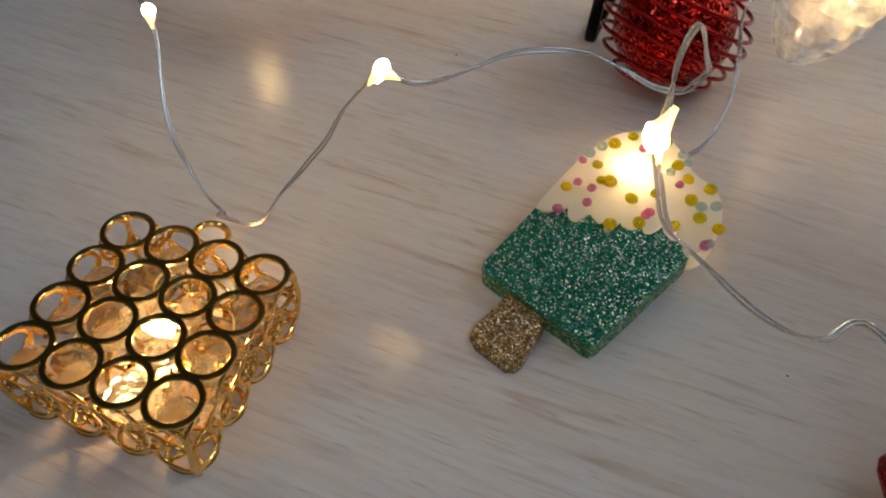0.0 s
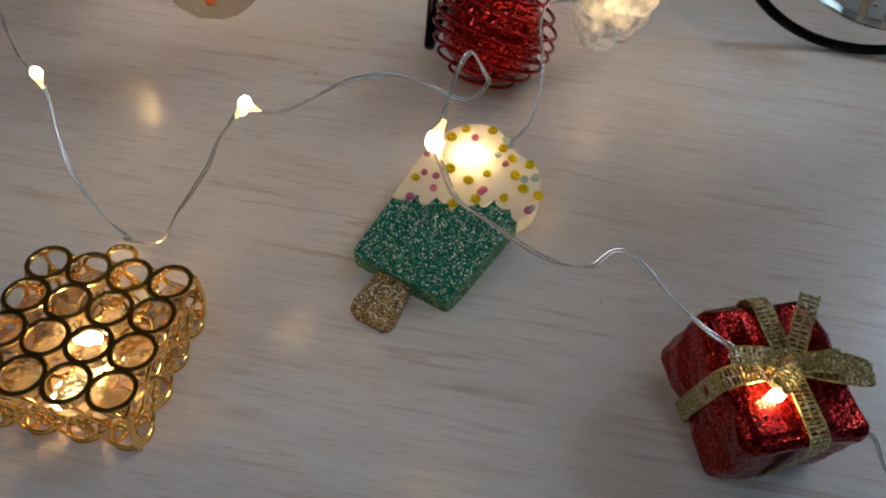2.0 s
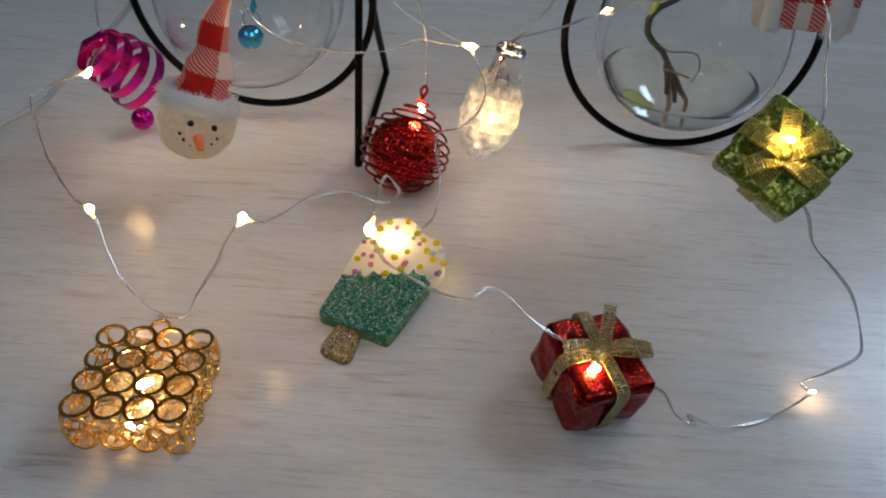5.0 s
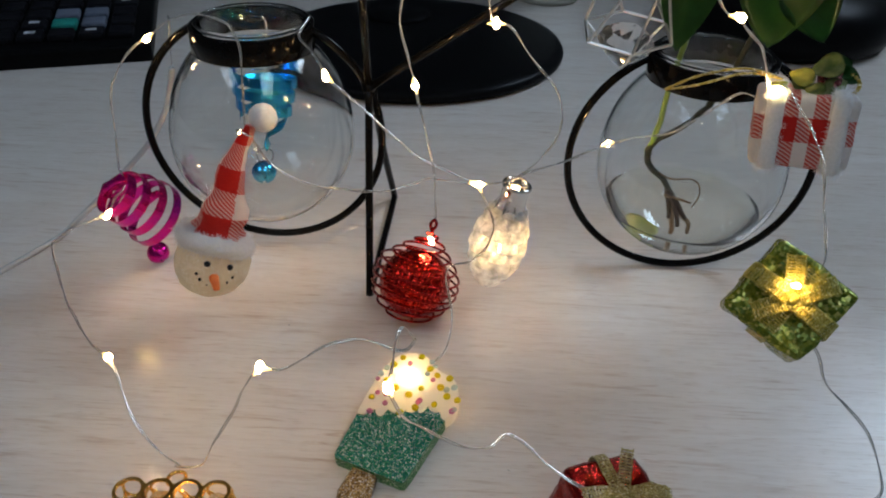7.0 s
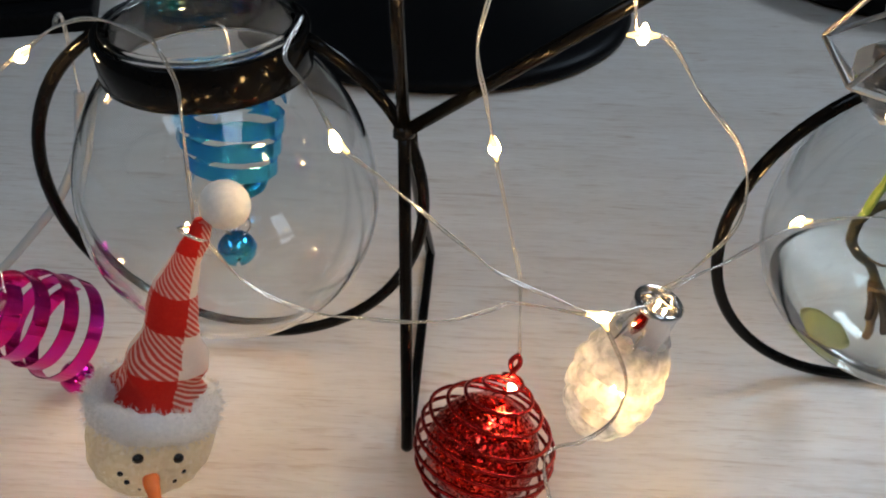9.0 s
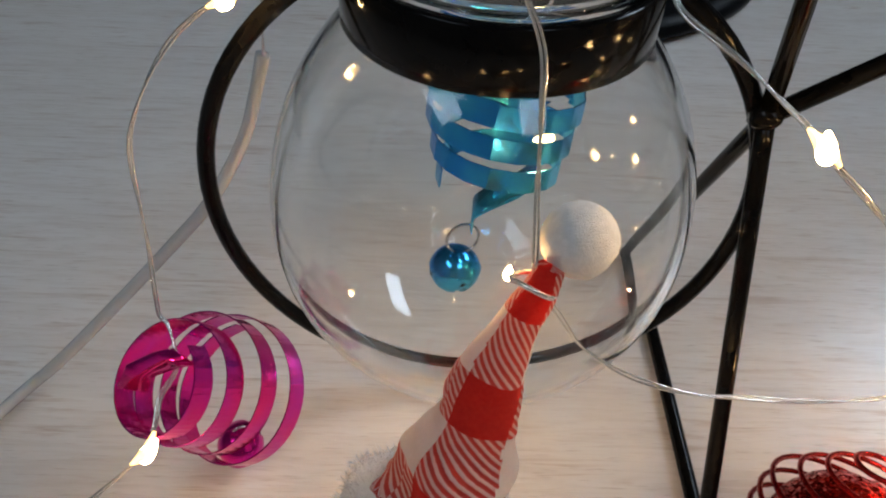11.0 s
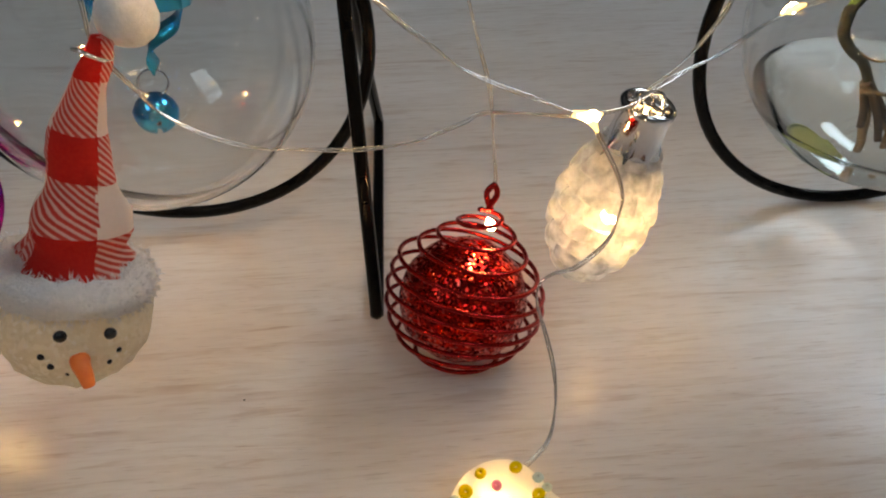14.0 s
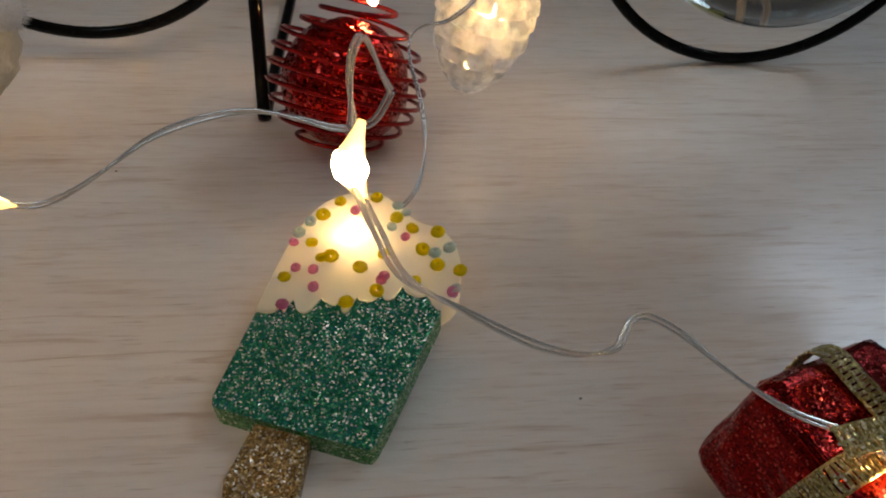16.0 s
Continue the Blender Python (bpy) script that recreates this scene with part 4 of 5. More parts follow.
def fuzzy_band(size, radius, width, seed):
    """A puffy felt strip run round a box, with loose fibres standing off it."""
    rng, bm, pts = random.Random(seed), bmesh.new(), []
    hy, hz = size[0] / 2 + 0.06, size[1] / 2 + 0.06
    for cy, cz, a0 in ((hy - radius, hz - radius, 0), (-hy + radius, hz - radius, 90), (-hy + radius, -hz + radius, 180), (hy - radius, -hz + radius, 270)):
        for k in range(5):
            a = radians(a0 + k * 22.5)
            pts.append(Vector((0, cy + radius * math.cos(a), cz + radius * math.sin(a))))
        nxt = {0: (-hy + radius, hz), 90: (-hy, -hz + radius), 180: (hy - radius, -hz), 270: (hy, hz - radius)}[a0]
        last = pts[-1].copy()
        pts += [last.lerp(Vector((0, nxt[0], nxt[1])), f) for f in (0.2, 0.4, 0.6, 0.8)]
    rings = []
    for k, p in enumerate(pts):
        d = (pts[(k + 1) % len(pts)] - pts[k - 1]).normalized()
        out = Vector((1, 0, 0)).cross(d)
        out = out if out.dot(p) > 0 else -out
        w = width * (0.5 + 0.08 * noise.noise(p * 2 + Vector((seed, 0, 0))))
        rings.append([bm.verts.new(p + Vector((1, 0, 0)) * w * math.cos(a) + out * 0.13 * math.sin(a)) for a in [j * math.tau / 12 for j in range(12)]])
    for k in range(len(rings)):
        u, v = rings[k - 1], rings[k]
        for j in range(12):
            bm.faces.new((u[j], u[(j + 1) % 12], v[(j + 1) % 12], v[j]))
    bmesh.ops.recalc_face_normals(bm, faces=bm.faces)
    bm.normal_update()
    for v in list(bm.verts):
        for _ in range(8):
            d = (v.normal + Vector((rng.uniform(-1, 1), rng.uniform(-1, 1), rng.uniform(-1, 1))) * 0.9).normalized()
            side = d.orthogonal().normalized() * 0.010
            p = v.co + Vector((rng.uniform(-1, 1), rng.uniform(-1, 1), rng.uniform(-1, 1))) * 0.09
            bm.faces.new((bm.verts.new(p - side), bm.verts.new(p + side), bm.verts.new(p + d * rng.uniform(0.06, 0.2))))
    return bm


def build_checked_gift():
    turn = frame_matrix((0.80, -0.58, 0.12), (0.05, 0.2, 1))
    gift = thing("checked_gift_ornament", "red and white checked cloth gift with felt bands and leaves", "gift ornament", (19.4, 12.95, 9.3), turn)
    bm, s = bmesh.new(), 2.75
    block(bm, (s * 1.16, s, s * 0.9), (0, 0, 0), 0.22, 3)
    bmesh.ops.subdivide_edges(bm, edges=[e for e in bm.edges if e.calc_length() > 1], cuts=11, use_grid_fill=True)
    gingham(bm, lambda c: (0.28 < abs(c.x + 0.05) < 0.72, abs(c.z - 0.1) < 0.48))
    bm.normal_update()
    crumple(bm, 0.07, 1.6)
    lay_cloth(bm, lambda co, c, n: (co.x + co.y * 0.9, co.z) if abs(n.z) < 0.7 else (co.x, co.y))
    part("cloth_wrap", bm, [RED_CLOTH, TWILL, WHITE_CLOTH], gift)
    for x in (-0.98, 1.04):
        band = fuzzy_band((s, s * 0.9), 0.25, 0.56, int(x * 50) + 80)
        part("felt_band", band, FELT, gift, "fluffy white felt band", True, (x, 0, 0))
    rng = random.Random(9)
    inv = turn.to_3x3().inverted()
    for k, (x, y, z, l) in enumerate(((-0.95, -0.7, 1.35, 0.36), (-0.35, -0.55, 1.75, 0.42), (0.4, -0.3, 2.05, 0.55), (0.15, -0.75, 1.35, 0.34), (0.85, -0.5, 1.5, 0.42), (1.25, -0.1, 1.75, 0.4), (-0.1, -0.1, 1.6, 0.45), (0.8, 0.2, 2.0, 0.45))):
        bm = leaf_mesh(l * 2.0, l * 1.55, 0.35)
        bmesh.ops.translate(bm, vec=(0, -l * 1.1, 0), verts=bm.verts)
        for v in bm.verts:
            v.co.z += 0.22 * v.co.x ** 2 / l + 0.05 * noise.noise(v.co * 4)
        front = inv @ Vector((-0.5 + rng.uniform(-0.5, 0.5), -0.7 + rng.uniform(-0.3, 0.3), 0.5 + rng.uniform(-0.2, 0.4)))
        m = Matrix.Translation(Vector((x, y, z)) * CM) @ frame_matrix((rng.uniform(-1, 1), 0.2, rng.uniform(-1, 1)), front)
        part("leaf", bm, (YELLOW_LEAF, YELLOW_LEAF, PALE_LEAF, PALE_LEAF, PALE_LEAF, LEAF, PALE_LEAF, LEAF)[k], gift, "", True, m)
    for x, y, z in ((0.85, 0.2, 1.75), (0.75, -0.2, 1.55), (0.55, 0.45, 1.6)):
        bm = bmesh.new()
        ball(bm, (x, y, z), 0.3, 3)
        part("berry", bm, BERRY, gift, "dark red berry")
    for k in range(11):
        f = k / 10
        bm = bmesh.new()
        ball(bm, (1.0 + 0.55 * math.sin(f * math.pi * 0.9), 0.1 - 0.5 * f, 2.05 - 0.95 * f), 0.075, 2)
        part("gold_bead", bm, GOLD_THREAD, gift, "small gold bead")
    for lift in (0.0, -0.35):
        bm = bmesh.new()
        inv = turn.inverted()
        ends = [inv.to_3x3() @ (Vector(p) - Vector((19.25, 12.95, 9.3))) for p in ((18.3, 13.4, 10.9), (17.4, 14.2, 11.05 + lift * 0.5), (16.2, 15.0, 10.6 + lift), (15.35, 15.75, 9.85))]
        line = smooth_path(ends, 8)
        for ph in (0, math.pi):
            tube(bm, [p + Vector((0.035 * math.cos(k * 1.1 + ph), 0.035 * math.sin(k * 1.1 + ph), 0)) for k, p in enumerate(line)], 0.04, 5)
        part("gold_cord", bm, GOLD_THREAD, gift, "twisted gold cord")


def build_polyhedron():
    c = Vector((13.7, 15.95, 12.35))
    orn = thing("wire_polyhedron_ornament", "silver wire polyhedron ornament with a cut crystal inside", "ornament", c, pose(0, 0, 0, 8, -6, 10))
    tops = [Vector((1.15 * math.cos(a), 1.15 * math.sin(a), 1.2)) for a in [radians(30 + 60 * k) for k in range(6)]]
    mids = [Vector((1.62 * math.cos(a), 1.62 * math.sin(a), -0.35)) for a in [radians(60 * k) for k in range(6)]]
    foot, head = Vector((0, 0, -1.75)), Vector((0, 0, 2.4))
    edges = [(mids[k], mids[(k + 1) % 6]) for k in range(6)] + [(tops[k], mids[k]) for k in range(6)] + [(mids[k], foot) for k in (0, 2, 4)] + [(tops[k], head) for k in (1, 3, 5)]
    for a, b in edges:
        bm = bmesh.new()
        tube(bm, [a, b], 0.055, 6)
        part("wire_edge", bm, SILVER, orn, "", False)
    bm = bmesh.new()
    lathe(bm, [(0.62, 0.42), (0.95, 0.16), (1.02, 0.02), (0.95, -0.12), (0.5, -0.62), (0.12, -0.95)], 10)
    for z in (0.42, -0.95):
        bm.faces.new([v for v in bm.verts if abs(v.co.z - z) < 1e-5])
    bmesh.ops.recalc_face_normals(bm, faces=bm.faces)
    part("crystal", bm, WATER_CRYSTAL, orn, "clear faceted crystal", False, at_cm(0, 0, -0.72, 6, 4, 0))
    bm = bmesh.new()
    tube(bm, [(0, 0, 2.4), (0.1, 0.1, 4.5)], 0.03, 5)
    part("hanging_thread", bm, WIRE, orn)


def build_plant():
    plant = thing("pothos_cutting", "green pothos cutting with bare roots standing in the globe's water", "plant", (17.3, 18.2, 4.0))
    o = Vector((17.3, 18.2, 4.0))

    def bar(name, pts, r0, r1, mat):
        line = smooth_path([Vector(p) - o for p in pts], 6)
        bm = bmesh.new()
        n = len(line)
        for k, p in enumerate(line):
            line[k] = p + Vector((noise.noise(p * 2.1), noise.noise(p * 2.1 + Vector((7, 0, 0))), 0)) * 0.06
        tube(bm, line, [r0 + (r1 - r0) * k / (n - 1) for k in range(n)], 8)
        part(name, bm, mat, plant)

    bar("stem", [(17.0, 18.4, 6.0), (17.15, 18.35, 6.6), (17.25, 18.3, 7.6), (17.25, 18.2, 9.0), (17.0, 17.4, 10.9), (16.6, 16.6, 12.6)], 0.13, 0.1, STEM)
    bar("vine", [(16.9, 18.4, 5.9), (17.3, 18.3, 6.5), (18.1, 18.0, 7.1), (18.7, 17.8, 7.8), (19.4, 17.6, 8.6), (19.6, 17.3, 10.2), (19.2, 16.0, 12.3)], 0.13, 0.1, VINE)
    bar("root", [(17.0, 18.4, 6.1), (17.1, 18.35, 5.3), (17.9, 18.1, 4.5), (18.5, 17.9, 3.5), (18.95, 17.75, 2.6)], 0.15, 0.11, VINE)
    bar("root", [(17.2, 18.3, 5.2), (18.0, 18.0, 4.7), (19.0, 17.6, 4.7), (19.4, 17.5, 4.0), (19.1, 17.5, 3.3)], 0.04, 0.03, ROOT)
    for a, l in ((0.3, 1.0), (1.7, 0.8), (2.9, 0.9), (4.4, 1.1), (5.3, 0.75)):
        bar("root_stub", [(18.1, 18.0, 4.05), (18.4 + 0.22 * math.cos(a), 17.85 + 0.22 * math.sin(a), 3.4), (18.65 + 0.4 * l * math.cos(a), 17.75 + 0.4 * l * math.sin(a), 3.4 - 0.85 * l)], 0.13, 0.09, ROOT_DARK)
    bar("root_stub", [(17.9, 17.9, 3.9), (18.5, 17.7, 3.75), (19.0, 17.5, 3.6)], 0.07, 0.05, ROOT)
    bar("root_stub", [(18.3, 17.9, 3.2), (18.5, 17.85, 2.5), (18.55, 17.8, 1.85)], 0.13, 0.10, ROOT)
    bar("root_stub", [(18.8, 17.75, 2.8), (19.15, 17.65, 2.35), (19.25, 17.6, 1.85)], 0.11, 0.08, ROOT)
    leaf = leaf_mesh(1.9, 1.5, 0.2)
    part("fallen_leaf", leaf, YELLOW_LEAF, plant, "yellowing leaf under water", True, Matrix.Translation((Vector((16.6, 17.9, 2.35)) - o) * CM) @ pose(0, 0, 0, -12, 10, -75))
    for p, tip, size, fold in (((16.1, 16.2, 14.8), (15.5, 15.6, 11.3), (3.6, 2.0), 0.35), ((18.7, 15.0, 14.8), (18.3, 14.3, 12.1), (3.2, 2.9), 0.15), ((19.3, 14.8, 14.0), (19.7, 13.7, 12.5), (2.4, 2.0), 0.2)):
        p, tip = Vector(p), Vector(tip)
        y = (tip - p).normalized()
        x = y.cross(Vector((-0.5, -0.75, 0.45))).normalized()
        m = Matrix((x, y, x.cross(y))).transposed().to_4x4()
        part("leaf", leaf_mesh(size[0], size[1], fold), LEAF, plant, "glossy green heart-shaped leaf", True, Matrix.Translation((p - o) * CM) @ m)
    c, bm, r = RIGHT_GLOBE, bmesh.new(), 3.88
    level = -1.9
    prof = [(0, -r)]
    a1 = math.asin(level / r)
    for k in range(1, 15):
        a = -math.pi / 2 + k / 14 * (a1 + math.pi / 2)
        prof.append((r * math.cos(a), r * math.sin(a)))
    prof.append((0, level))
    lathe(bm, prof, 56, c)
    w = lone("globe_water", bm, WATER, "shallow clear water in the bottom of the globe", "water")
    w.visible_shadow = False


build_checked_gift()
build_polyhedron()
build_plant()


# ---------------------------------------------------------------- at the back of the desk
def build_keyboard():
    kb = thing("keyboard", "black keyboard with a few teal and grey keys", "keyboard", (-18, 59, 0))
    bm = bmesh.new()
    block(bm, (25, 15.5, 1.5), (0, 0, 0.95), 0.3, 3, pose(0, 0, 0, 3, 0, 0))
    part("case", bm, BLACK_PLASTIC, kb)
    key = bmesh.new()
    block(key, (1.75, 1.65, 0.55), (0, 0, 0), 0.16, 2)
    meshes = {}
    for mat in (KEY_BLACK, KEY_TEAL, KEY_GREY):
        meshes[mat.name] = finish(key.copy(), False)
        meshes[mat.name].materials.append(mat)
    key.free()
    legend = bmesh.new()
    block(legend, (0.75, 0.42, 0.03))
    legend = finish(legend, False)
    legend.materials.append(LEGEND)
    for i in range(11):
        for j in range(6):
            x, y = -10.6 + 2.1 * i, -5.5 + 2.15 * j
            mat = KEY_TEAL if (i, j) == (8, 1) else KEY_GREY if (i, j) in ((9, 1), (8, 2), (9, 2)) else KEY_BLACK
            k = part("key", meshes[mat.name], mat, kb, "teal key" if mat is KEY_TEAL else "grey key" if mat is KEY_GREY else "", False, at_cm(x, y, 1.95 + y * 0.052, 3, 0, 0))
            if mat is KEY_BLACK and (i * 7 + j * 5) % 9 in (0, 4):
                part("key_print", legend, LEGEND, k, "", False, (0, 0.1, 0.28))


def build_back():
    bm = bmesh.new()
    foot = thing("monitor_base", "round black plastic monitor base on the desk", "monitor base", (14.3, 50.2, 0))
    lathe(bm, [(0, 0.16), (11.5, 0.16), (11.75, 0.25), (11.8, 0.5), (11.6, 0.8), (11.0, 0.95), (0, 1.1)], 96)
    part("base_plate", bm, BLACK_PLASTIC, foot)
    bm = bmesh.new()
    lathe(bm, [(10.0, 0.158), (10.0, 0.0), (11.3, 0.0), (11.4, 0.158)], 96)
    part("rubber_foot", bm, KEY_BLACK, foot, "thin rubber ring")
    bm = bmesh.new()
    lathe(bm, [(2.6, 1.06), (2.6, 1.3), (2.45, 1.4), (0, 1.45)], 48, (0, 5.5, 0))
    part("neck_plate", bm, BLACK_PLASTIC, foot)
    bm = bmesh.new()
    lathe(bm, [(0, 0.0), (3.0, 0.0), (3.3, 0.3), (3.4, 0.8), (2.9, 0.9), (3.6, 4.0), (3.9, 8.0), (3.7, 8.05), (3.4, 4.0), (2.7, 1.2), (0, 1.1)], 56, (30.5, 62.5, 0))
    lone("cup", bm, CERAMIC, "pale ceramic cup standing at the back of the desk", "cup")
    bm = bmesh.new()
    lathe(bm, [(0, 0.0), (8.6, 0.0), (9.2, 0.4), (9.5, 1.4), (9.2, 2.8), (8.0, 3.9), (4.6, 4.7), (0, 5.0)], 72)
    speaker = thing("desk_speaker", "rounded black plastic desk speaker", "speaker", (46.2, 48.8, 0.1))
    part("housing", bm, BLACK_PLASTIC, speaker)
    bm = bmesh.new()
    lathe(bm, [(7.4, 0.05), (7.4, -0.1), (8.4, -0.1), (8.45, 0.05)], 72)
    part("rubber_foot", bm, KEY_BLACK, speaker)
    bm = bmesh.new()
    lathe(bm, [(3.4, 4.9), (3.4, 5.02), (3.2, 5.12), (0, 5.14)], 56)
    part("grille", bm, KEY_BLACK, speaker)


build_keyboard()
build_back()


# ---------------------------------------------------------------- the string of lights
lights = thing("string_lights", "silver wire string of small warm white lights, switched on", "string lights", (0, 0, 0))


ends = {}


def wire(pts, r=0.0225, gap=0.028, twist=1.3):
    """Two lacquered strands laid loosely round one another."""
    line = smooth_path(pts, 10)
    wob = [p + Vector((noise.noise(p * 0.9 + Vector((3, 0, 0))), noise.noise(p * 0.9), noise.noise(p * 0.9 + Vector((0, 5, 0))))) * 0.06 for p in line]
    wob[0], wob[-1] = line[0], line[-1]
    fr = frames(wob)
    bm, run = bmesh.new(), 0.0
    angles = []
    for k in range(len(wob)):
        if k:
            run += (wob[k] - wob[k - 1]).length
        angles.append(run * twist)
    for ph in (0, math.pi):
        tube(bm, [p + (a * math.cos(g + ph) + b * math.sin(g + ph)) * gap for p, (d, a, b), g in zip(wob, fr, angles)], r, 6)
    part("wire", bm, WIRE, lights)
    for tip, near in ((line[0], line[3]), (line[-1], line[-4])):
        ends.setdefault(tuple(round(c, 2) for c in tip), []).append(near - tip)


def bulb(place, along=(0, 0, -1), size=1.0):
    """A drop of clear resin round a light chip."""
    bm = bmesh.new()
    lathe(bm, [(0, -0.24), (0.08, -0.22), (0.135, -0.14), (0.15, -0.04), (0.12, 0.08), (0.07, 0.2), (0.03, 0.28), (0, 0.29)], 12)
    m = Matrix.Translation(Vector(place) * CM) @ frame_matrix((1, 0.13, 0.02), Vector(along) * -1) @ Matrix.Diagonal((size, size, size, 1))
    drop = part("bulb", bm, LED, lights, "glowing warm white bulb", True, m)
    here = [round(c, 2) for c in place]
    for tip, runs in ends.items():
        if max(abs(a - b) for a, b in zip(tip, here)) > 0.02:
            continue
        for d in runs:
            d = d.normalized() * size
            bm = bmesh.new()
            tube(bm, [d * 0.02, d * 0.12, d * 0.2, d * 0.3, d * 0.4], [0.13 * size, 0.115 * size, 0.085 * size, 0.055 * size, 0.035 * size], 10)
            tail = part("resin_tail", bm, RESIN, drop, "resin tail with its own added yellow glow")
            tail.matrix_basis = m.inverted() @ Matrix.Translation(Vector(place) * CM)


wire([(-4.79, 13.26, 3.23), (-4.61, 12.85, 2.90), (-4.40, 12.22, 2.46), (-4.16, 11.58, 2.04), (-3.77, 10.95, 1.64), (-3.26, 10.41, 1.33), (-2.85, 10.10, 1.17), (-2.95, 10.00, 1.20)])
wire([(-2.95, 10.00, 1.20), (-2.20, 9.79, 1.21), (-1.74, 10.06, 1.82), (-1.28, 10.25, 2.37), (-0.93, 10.37, 2.80), (-0.68, 10.50, 3.33), (-0.35, 10.56, 3.75), (-0.04, 10.59, 4.15)])
wire([(-0.04, 10.59, 4.15), (0.57, 10.40, 4.10), (1.27, 10.36, 4.40), (1.93, 10.33, 4.79), (2.41, 10.23, 5.00), (2.95, 10.02, 5.14), (3.49, 9.68, 5.15), (3.93, 9.31, 5.11), (4.26, 9.13, 5.24), (4.50, 9.10, 5.60)])
wire([(4.50, 9.10, 5.60), (4.27, 8.86, 6.11), (4.02, 8.64, 6.49), (3.77, 8.20, 6.52), (3.45, 7.33, 6.58), (3.20, 6.43, 6.72), (3.10, 6.26, 6.62)])
wire([(3.10, 6.26, 6.62), (3.29, 6.17, 6.07), (3.50, 6.19, 5.57), (3.93, 6.22, 5.06), (4.58, 6.05, 4.55), (5.14, 5.97, 4.23), (5.60, 6.00, 3.98), (5.97, 6.13, 3.80), (6.20, 6.32, 3.77), (6.45, 6.52, 3.75), (6.73, 6.55, 3.66), (7.15, 6.30, 3.40), (7.60, 5.80, 3.05), (8.10, 5.30, 2.78), (8.70, 4.75, 2.62), (9.05, 4.20, 2.40)])
wire([(9.05, 4.20, 2.25), (9.60, 4.46, 1.82), (10.40, 4.44, 1.78), (10.86, 4.03, 1.35), (11.31, 3.73, 1.09), (11.61, 3.28, 0.58), (12.16, 2.94, 0.35), (12.17, 3.45, 0.20)])
wire([(12.17, 3.45, 0.20), (12.80, 2.94, 0.12), (13.69, 2.75, 0.12), (15.05, 2.94, 0.12), (16.28, 3.20, 0.50)])
wire([(16.28, 3.20, 0.50), (16.07, 3.52, 0.62), (16.54, 3.24, 1.28), (17.01, 3.03, 2.07), (17.10, 3.22, 2.61), (16.86, 3.95, 3.68), (16.36, 4.61, 4.37), (15.85, 5.16, 4.93), (15.63, 5.60, 5.73), (15.00, 6.30, 6.70)])
wire([(15.60, 6.90, 7.70), (16.27, 7.05, 7.82), (17.20, 8.61, 8.65), (17.72, 9.45, 9.17), (18.16, 10.85, 9.90), (18.24, 11.68, 10.25), (18.33, 12.89, 10.79), (18.30, 13.30, 10.00)])
wire([(18.30, 13.30, 10.00), (16.40, 12.15, 12.36), (15.42, 11.67, 13.20), (14.57, 11.21, 13.87)])
wire([(14.57, 11.21, 13.87), (14.04, 11.39, 14.14), (13.00, 11.60, 16.00)])
wire([(-4.79, 13.26, 3.23), (-5.46, 14.29, 3.19), (-6.14, 15.79, 3.33), (-6.57, 17.07, 3.54), (-6.94, 18.47, 3.83), (-7.16, 19.55, 4.10)])
wire([(-7.16, 19.55, 4.10), (-6.60, 20.21, 4.18), (-5.92, 20.83, 4.15), (-5.34, 21.28, 4.06)])
wire([(-5.34, 21.28, 4.06), (-5.17, 21.70, 4.20), (-5.04, 22.08, 4.35), (-4.71, 22.54, 4.51), (-4.74, 23.17, 4.87), (-4.86, 23.37, 5.00)])
wire([(-4.86, 23.37, 5.00), (-4.80, 23.72, 5.75), (-4.81, 24.13, 6.82), (-4.73, 24.40, 7.76), (-4.42, 24.57, 8.56), (-3.89, 24.64, 9.32), (-3.30, 24.59, 9.88), (-2.86, 24.48, 10.12)])
wire([(-2.86, 24.48, 10.12), (-1.85, 23.71, 11.03), (-0.73, 22.76, 11.46), (0.17, 21.73, 11.43), (0.40, 21.30, 11.30)])
wire([(0.40, 21.30, 11.30), (0.64, 21.04, 10.52), (0.56, 20.62, 9.36), (0.45, 20.00, 7.90)])
wire([(0.45, 20.00, 7.90), (0.82, 19.78, 7.12), (1.20, 19.55, 6.55), (2.04, 19.17, 5.96), (2.74, 18.90, 5.70), (3.64, 18.62, 5.60), (4.87, 18.20, 5.57), (5.73, 17.93, 5.67), (6.58, 17.75, 5.95), (7.08, 17.64, 6.13), (8.76, 16.62, 6.24)])
wire([(3.51, 19.00, 10.07), (4.14, 18.76, 9.46), (5.09, 18.34, 8.55), (5.95, 17.90, 7.74), (6.73, 17.51, 7.14), (7.74, 17.07, 6.65), (8.76, 16.62, 6.24)])
wire([(3.51, 19.00, 10.07), (3.29, 20.45, 10.43), (2.92, 21.69, 10.70), (3.50, 22.90, 11.10)])
wire([(6.84, 18.97, 9.49), (6.52, 18.74, 10.69), (6.16, 18.39, 12.05), (6.20, 17.60, 14.00)])
wire([(6.84, 18.97, 9.49), (7.05, 18.83, 8.39), (7.29, 18.58, 7.05), (7.48, 18.32, 5.91), (7.44, 17.88, 4.10)])
wire([(10.03, 19.22, 11.55), (9.78, 19.24, 11.91), (9.20, 18.80, 15.00)])
wire([(10.03, 19.22, 11.55), (10.57, 19.04, 11.40), (11.27, 18.57, 10.42), (12.03, 18.02, 9.45), (12.38, 17.59, 8.55), (12.20, 17.35, 7.61), (11.66, 17.31, 6.83), (10.65, 17.40, 5.90)])
wire([(8.76, 16.62, 6.24), (9.87, 16.90, 6.08), (11.48, 17.42, 6.17), (13.10, 17.81, 6.25), (14.92, 18.27, 6.52)])
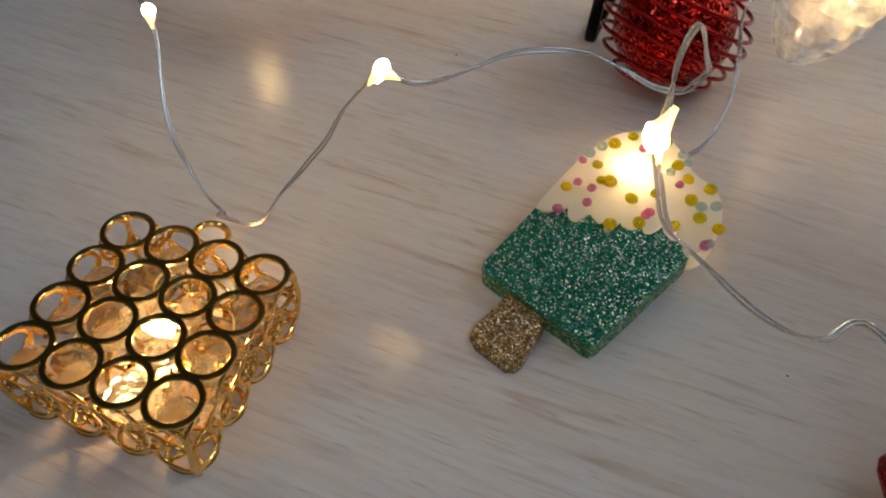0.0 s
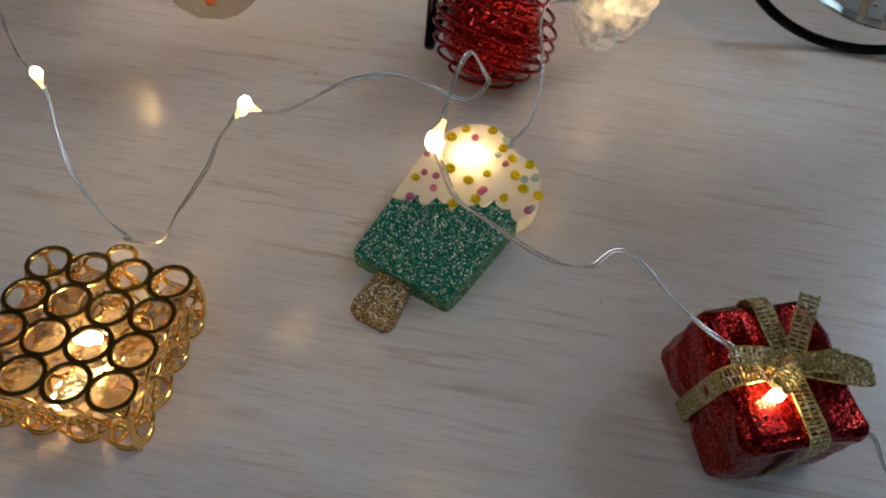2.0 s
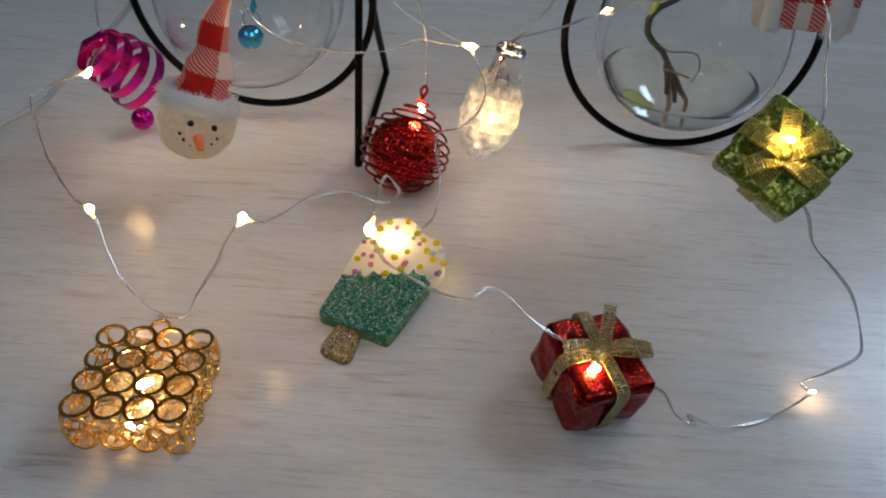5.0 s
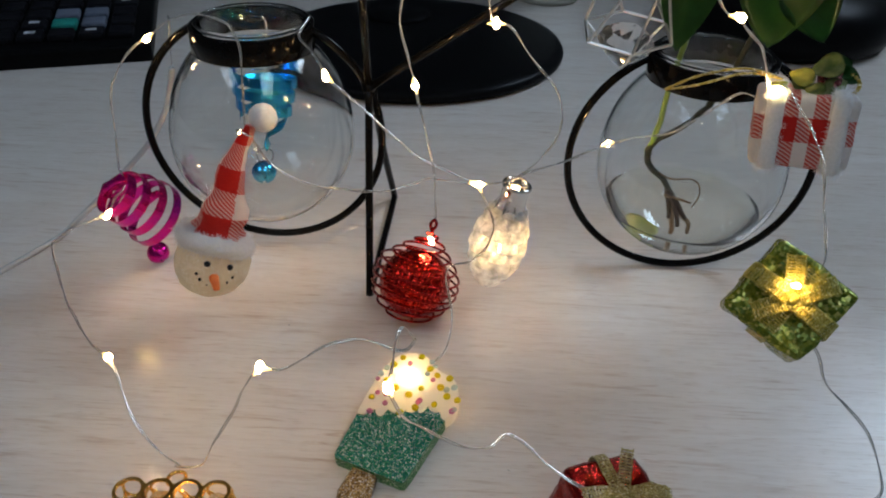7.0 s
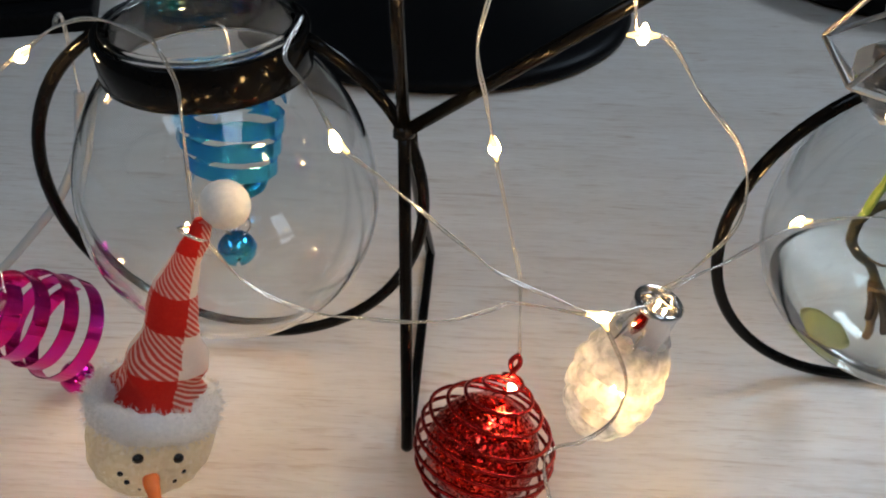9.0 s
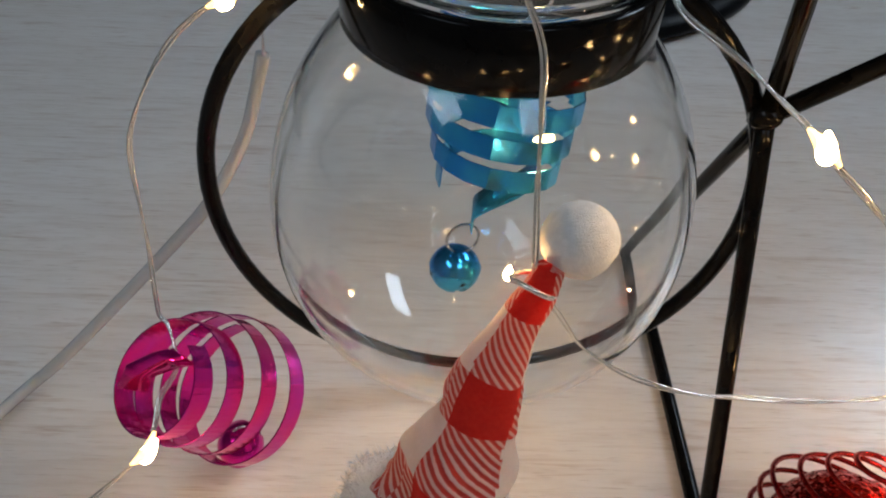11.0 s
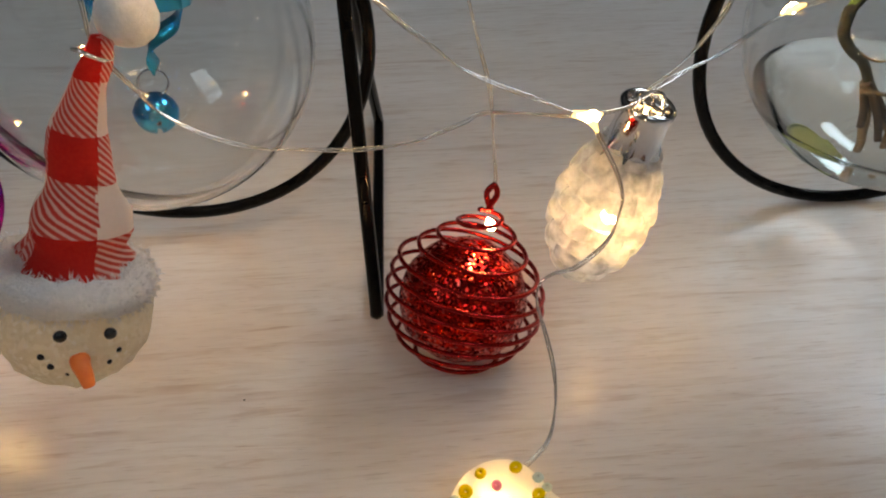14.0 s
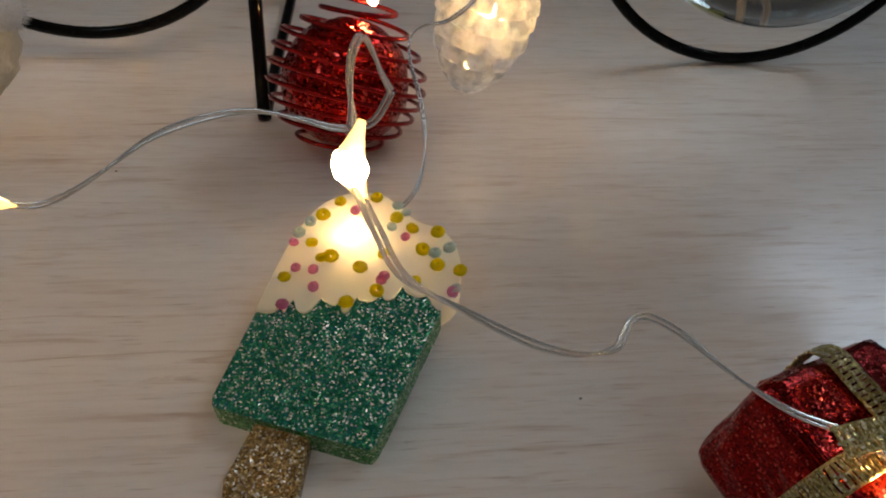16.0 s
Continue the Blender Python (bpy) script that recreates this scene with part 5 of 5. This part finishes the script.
wire([(14.92, 18.27, 6.52), (15.61, 17.54, 7.06), (16.57, 16.33, 7.76), (17.26, 15.46, 8.90), (17.83, 14.56, 9.98), (18.30, 13.30, 10.00)])
wire([(8.76, 16.62, 6.24), (9.10, 16.09, 5.37), (9.21, 15.77, 4.86), (9.11, 15.62, 4.51), (8.75, 15.46, 3.98), (8.18, 15.42, 3.57), (7.62, 15.52, 3.43), (7.32, 15.47, 3.23), (7.23, 15.26, 2.90), (7.28, 14.85, 2.40), (7.22, 14.38, 1.85), (7.04, 13.92, 1.32), (6.69, 13.54, 0.86), (6.00, 13.30, 0.50)])
wire([(-2.29, 26.35, 8.10), (-2.15, 26.15, 9.3), (-2.0, 25.4, 10.6), (-1.85, 23.71, 11.03)])
CABLE_PATH = [(-9.15, 26.03, 0.20), (-7.71, 26.26, 1.16), (-6.22, 26.47, 2.37), (-4.75, 26.57, 3.73), (-3.75, 26.55, 4.80), (-2.87, 26.51, 6.24), (-2.45, 26.43, 7.51), (-2.29, 26.35, 8.17)]
for place, along in (((-4.79, 13.26, 3.23), (0.2, -0.4, 1)), ((-0.04, 10.59, 4.15), (0.3, 0, 1)), ((3.10, 6.26, 6.62), (0.05, -1, 0.15)), ((14.57, 11.21, 13.87), (1, 0.3, -0.6)),
                     ((-5.34, 21.28, 4.06), (-0.6, -0.4, -0.5)), ((-2.86, 24.48, 10.12), (-0.6, 0, -0.6)), ((8.76, 16.62, 6.24), (1, 0, -0.3)), ((3.51, 19.0, 10.07), (0.2, -0.2, -1)), ((6.84, 18.97, 9.49), (0.1, 0, -1)),
                     ((10.03, 19.22, 11.55), (0, 0, -1)), ((14.92, 18.27, 6.52), (1, 0, 0.2)), ((17.78, 12.72, 10.8), (1, 0, 0.3))):
    bulb(place, along, 0.85)
bulb((16.28, 3.2, 0.5), (1, -0.5, 0), 0.33)
# bulbs set in the ornaments
# unseen second bulbs at (-3.7, 6.55) and (9.78, 17.42) are added to brighten box and cone
for place, along in (((-3.40, 7.66, 0.78), (1, 0, 0)), ((-3.7, 6.55, 0.4), (1, 0, 0)), ((5.05, 12.35, 0.80), (1, 0.3, 0)), ((9.05, 4.15, 2.3), (1, 0.2, 0)), ((14.35, 5.9, 8.15), (1, -0.2, -0.3)), ((7.2, 17.5, 3.35), (0.4, 0, -1)), ((10.05, 17.3, 2.75), (0, 0, -1)), ((9.78, 17.42, 1.75), (0, 0, -1)), ((10.5, 17.35, 4.9), (0, 0, 1)), ((0.27, 20.42, 7.5), (0, 0, -1)), ((2.1, 23.3, 7.6), (1, 0, 0))):
    bulb(place, along, 0.8 if 9.7 < place[0] < 10.2 else 1.0 if place[1] == 7.66 else 0.5 if place[1] in (20.42, 6.55, 5.9) else 0.75)
cable = bmesh.new()
tube(cable, smooth_path([(-22.0, 14.0, 0.17), (-14.0, 21.0, 0.17)] + CABLE_PATH, 6), 0.14, 8)
lone("clear_cable", cable, CABLE, "clear plastic supply cable of the string lights", "cable")
specks = bmesh.new()
for x, y, r in ((7.52, 8.21, 0.03), (10.6, 7.2, 0.025), (9.4, 6.1, 0.02), (1.2, 17.6, 0.03), (-0.8, 3.2, 0.03)):
    ball(specks, (x, y, 0.015), r, 1, (1, 0.7, 0.6))
lone("dust_specks", specks, VINE, "a few dark specks of dust on the desk", "dust", kind="stuff")
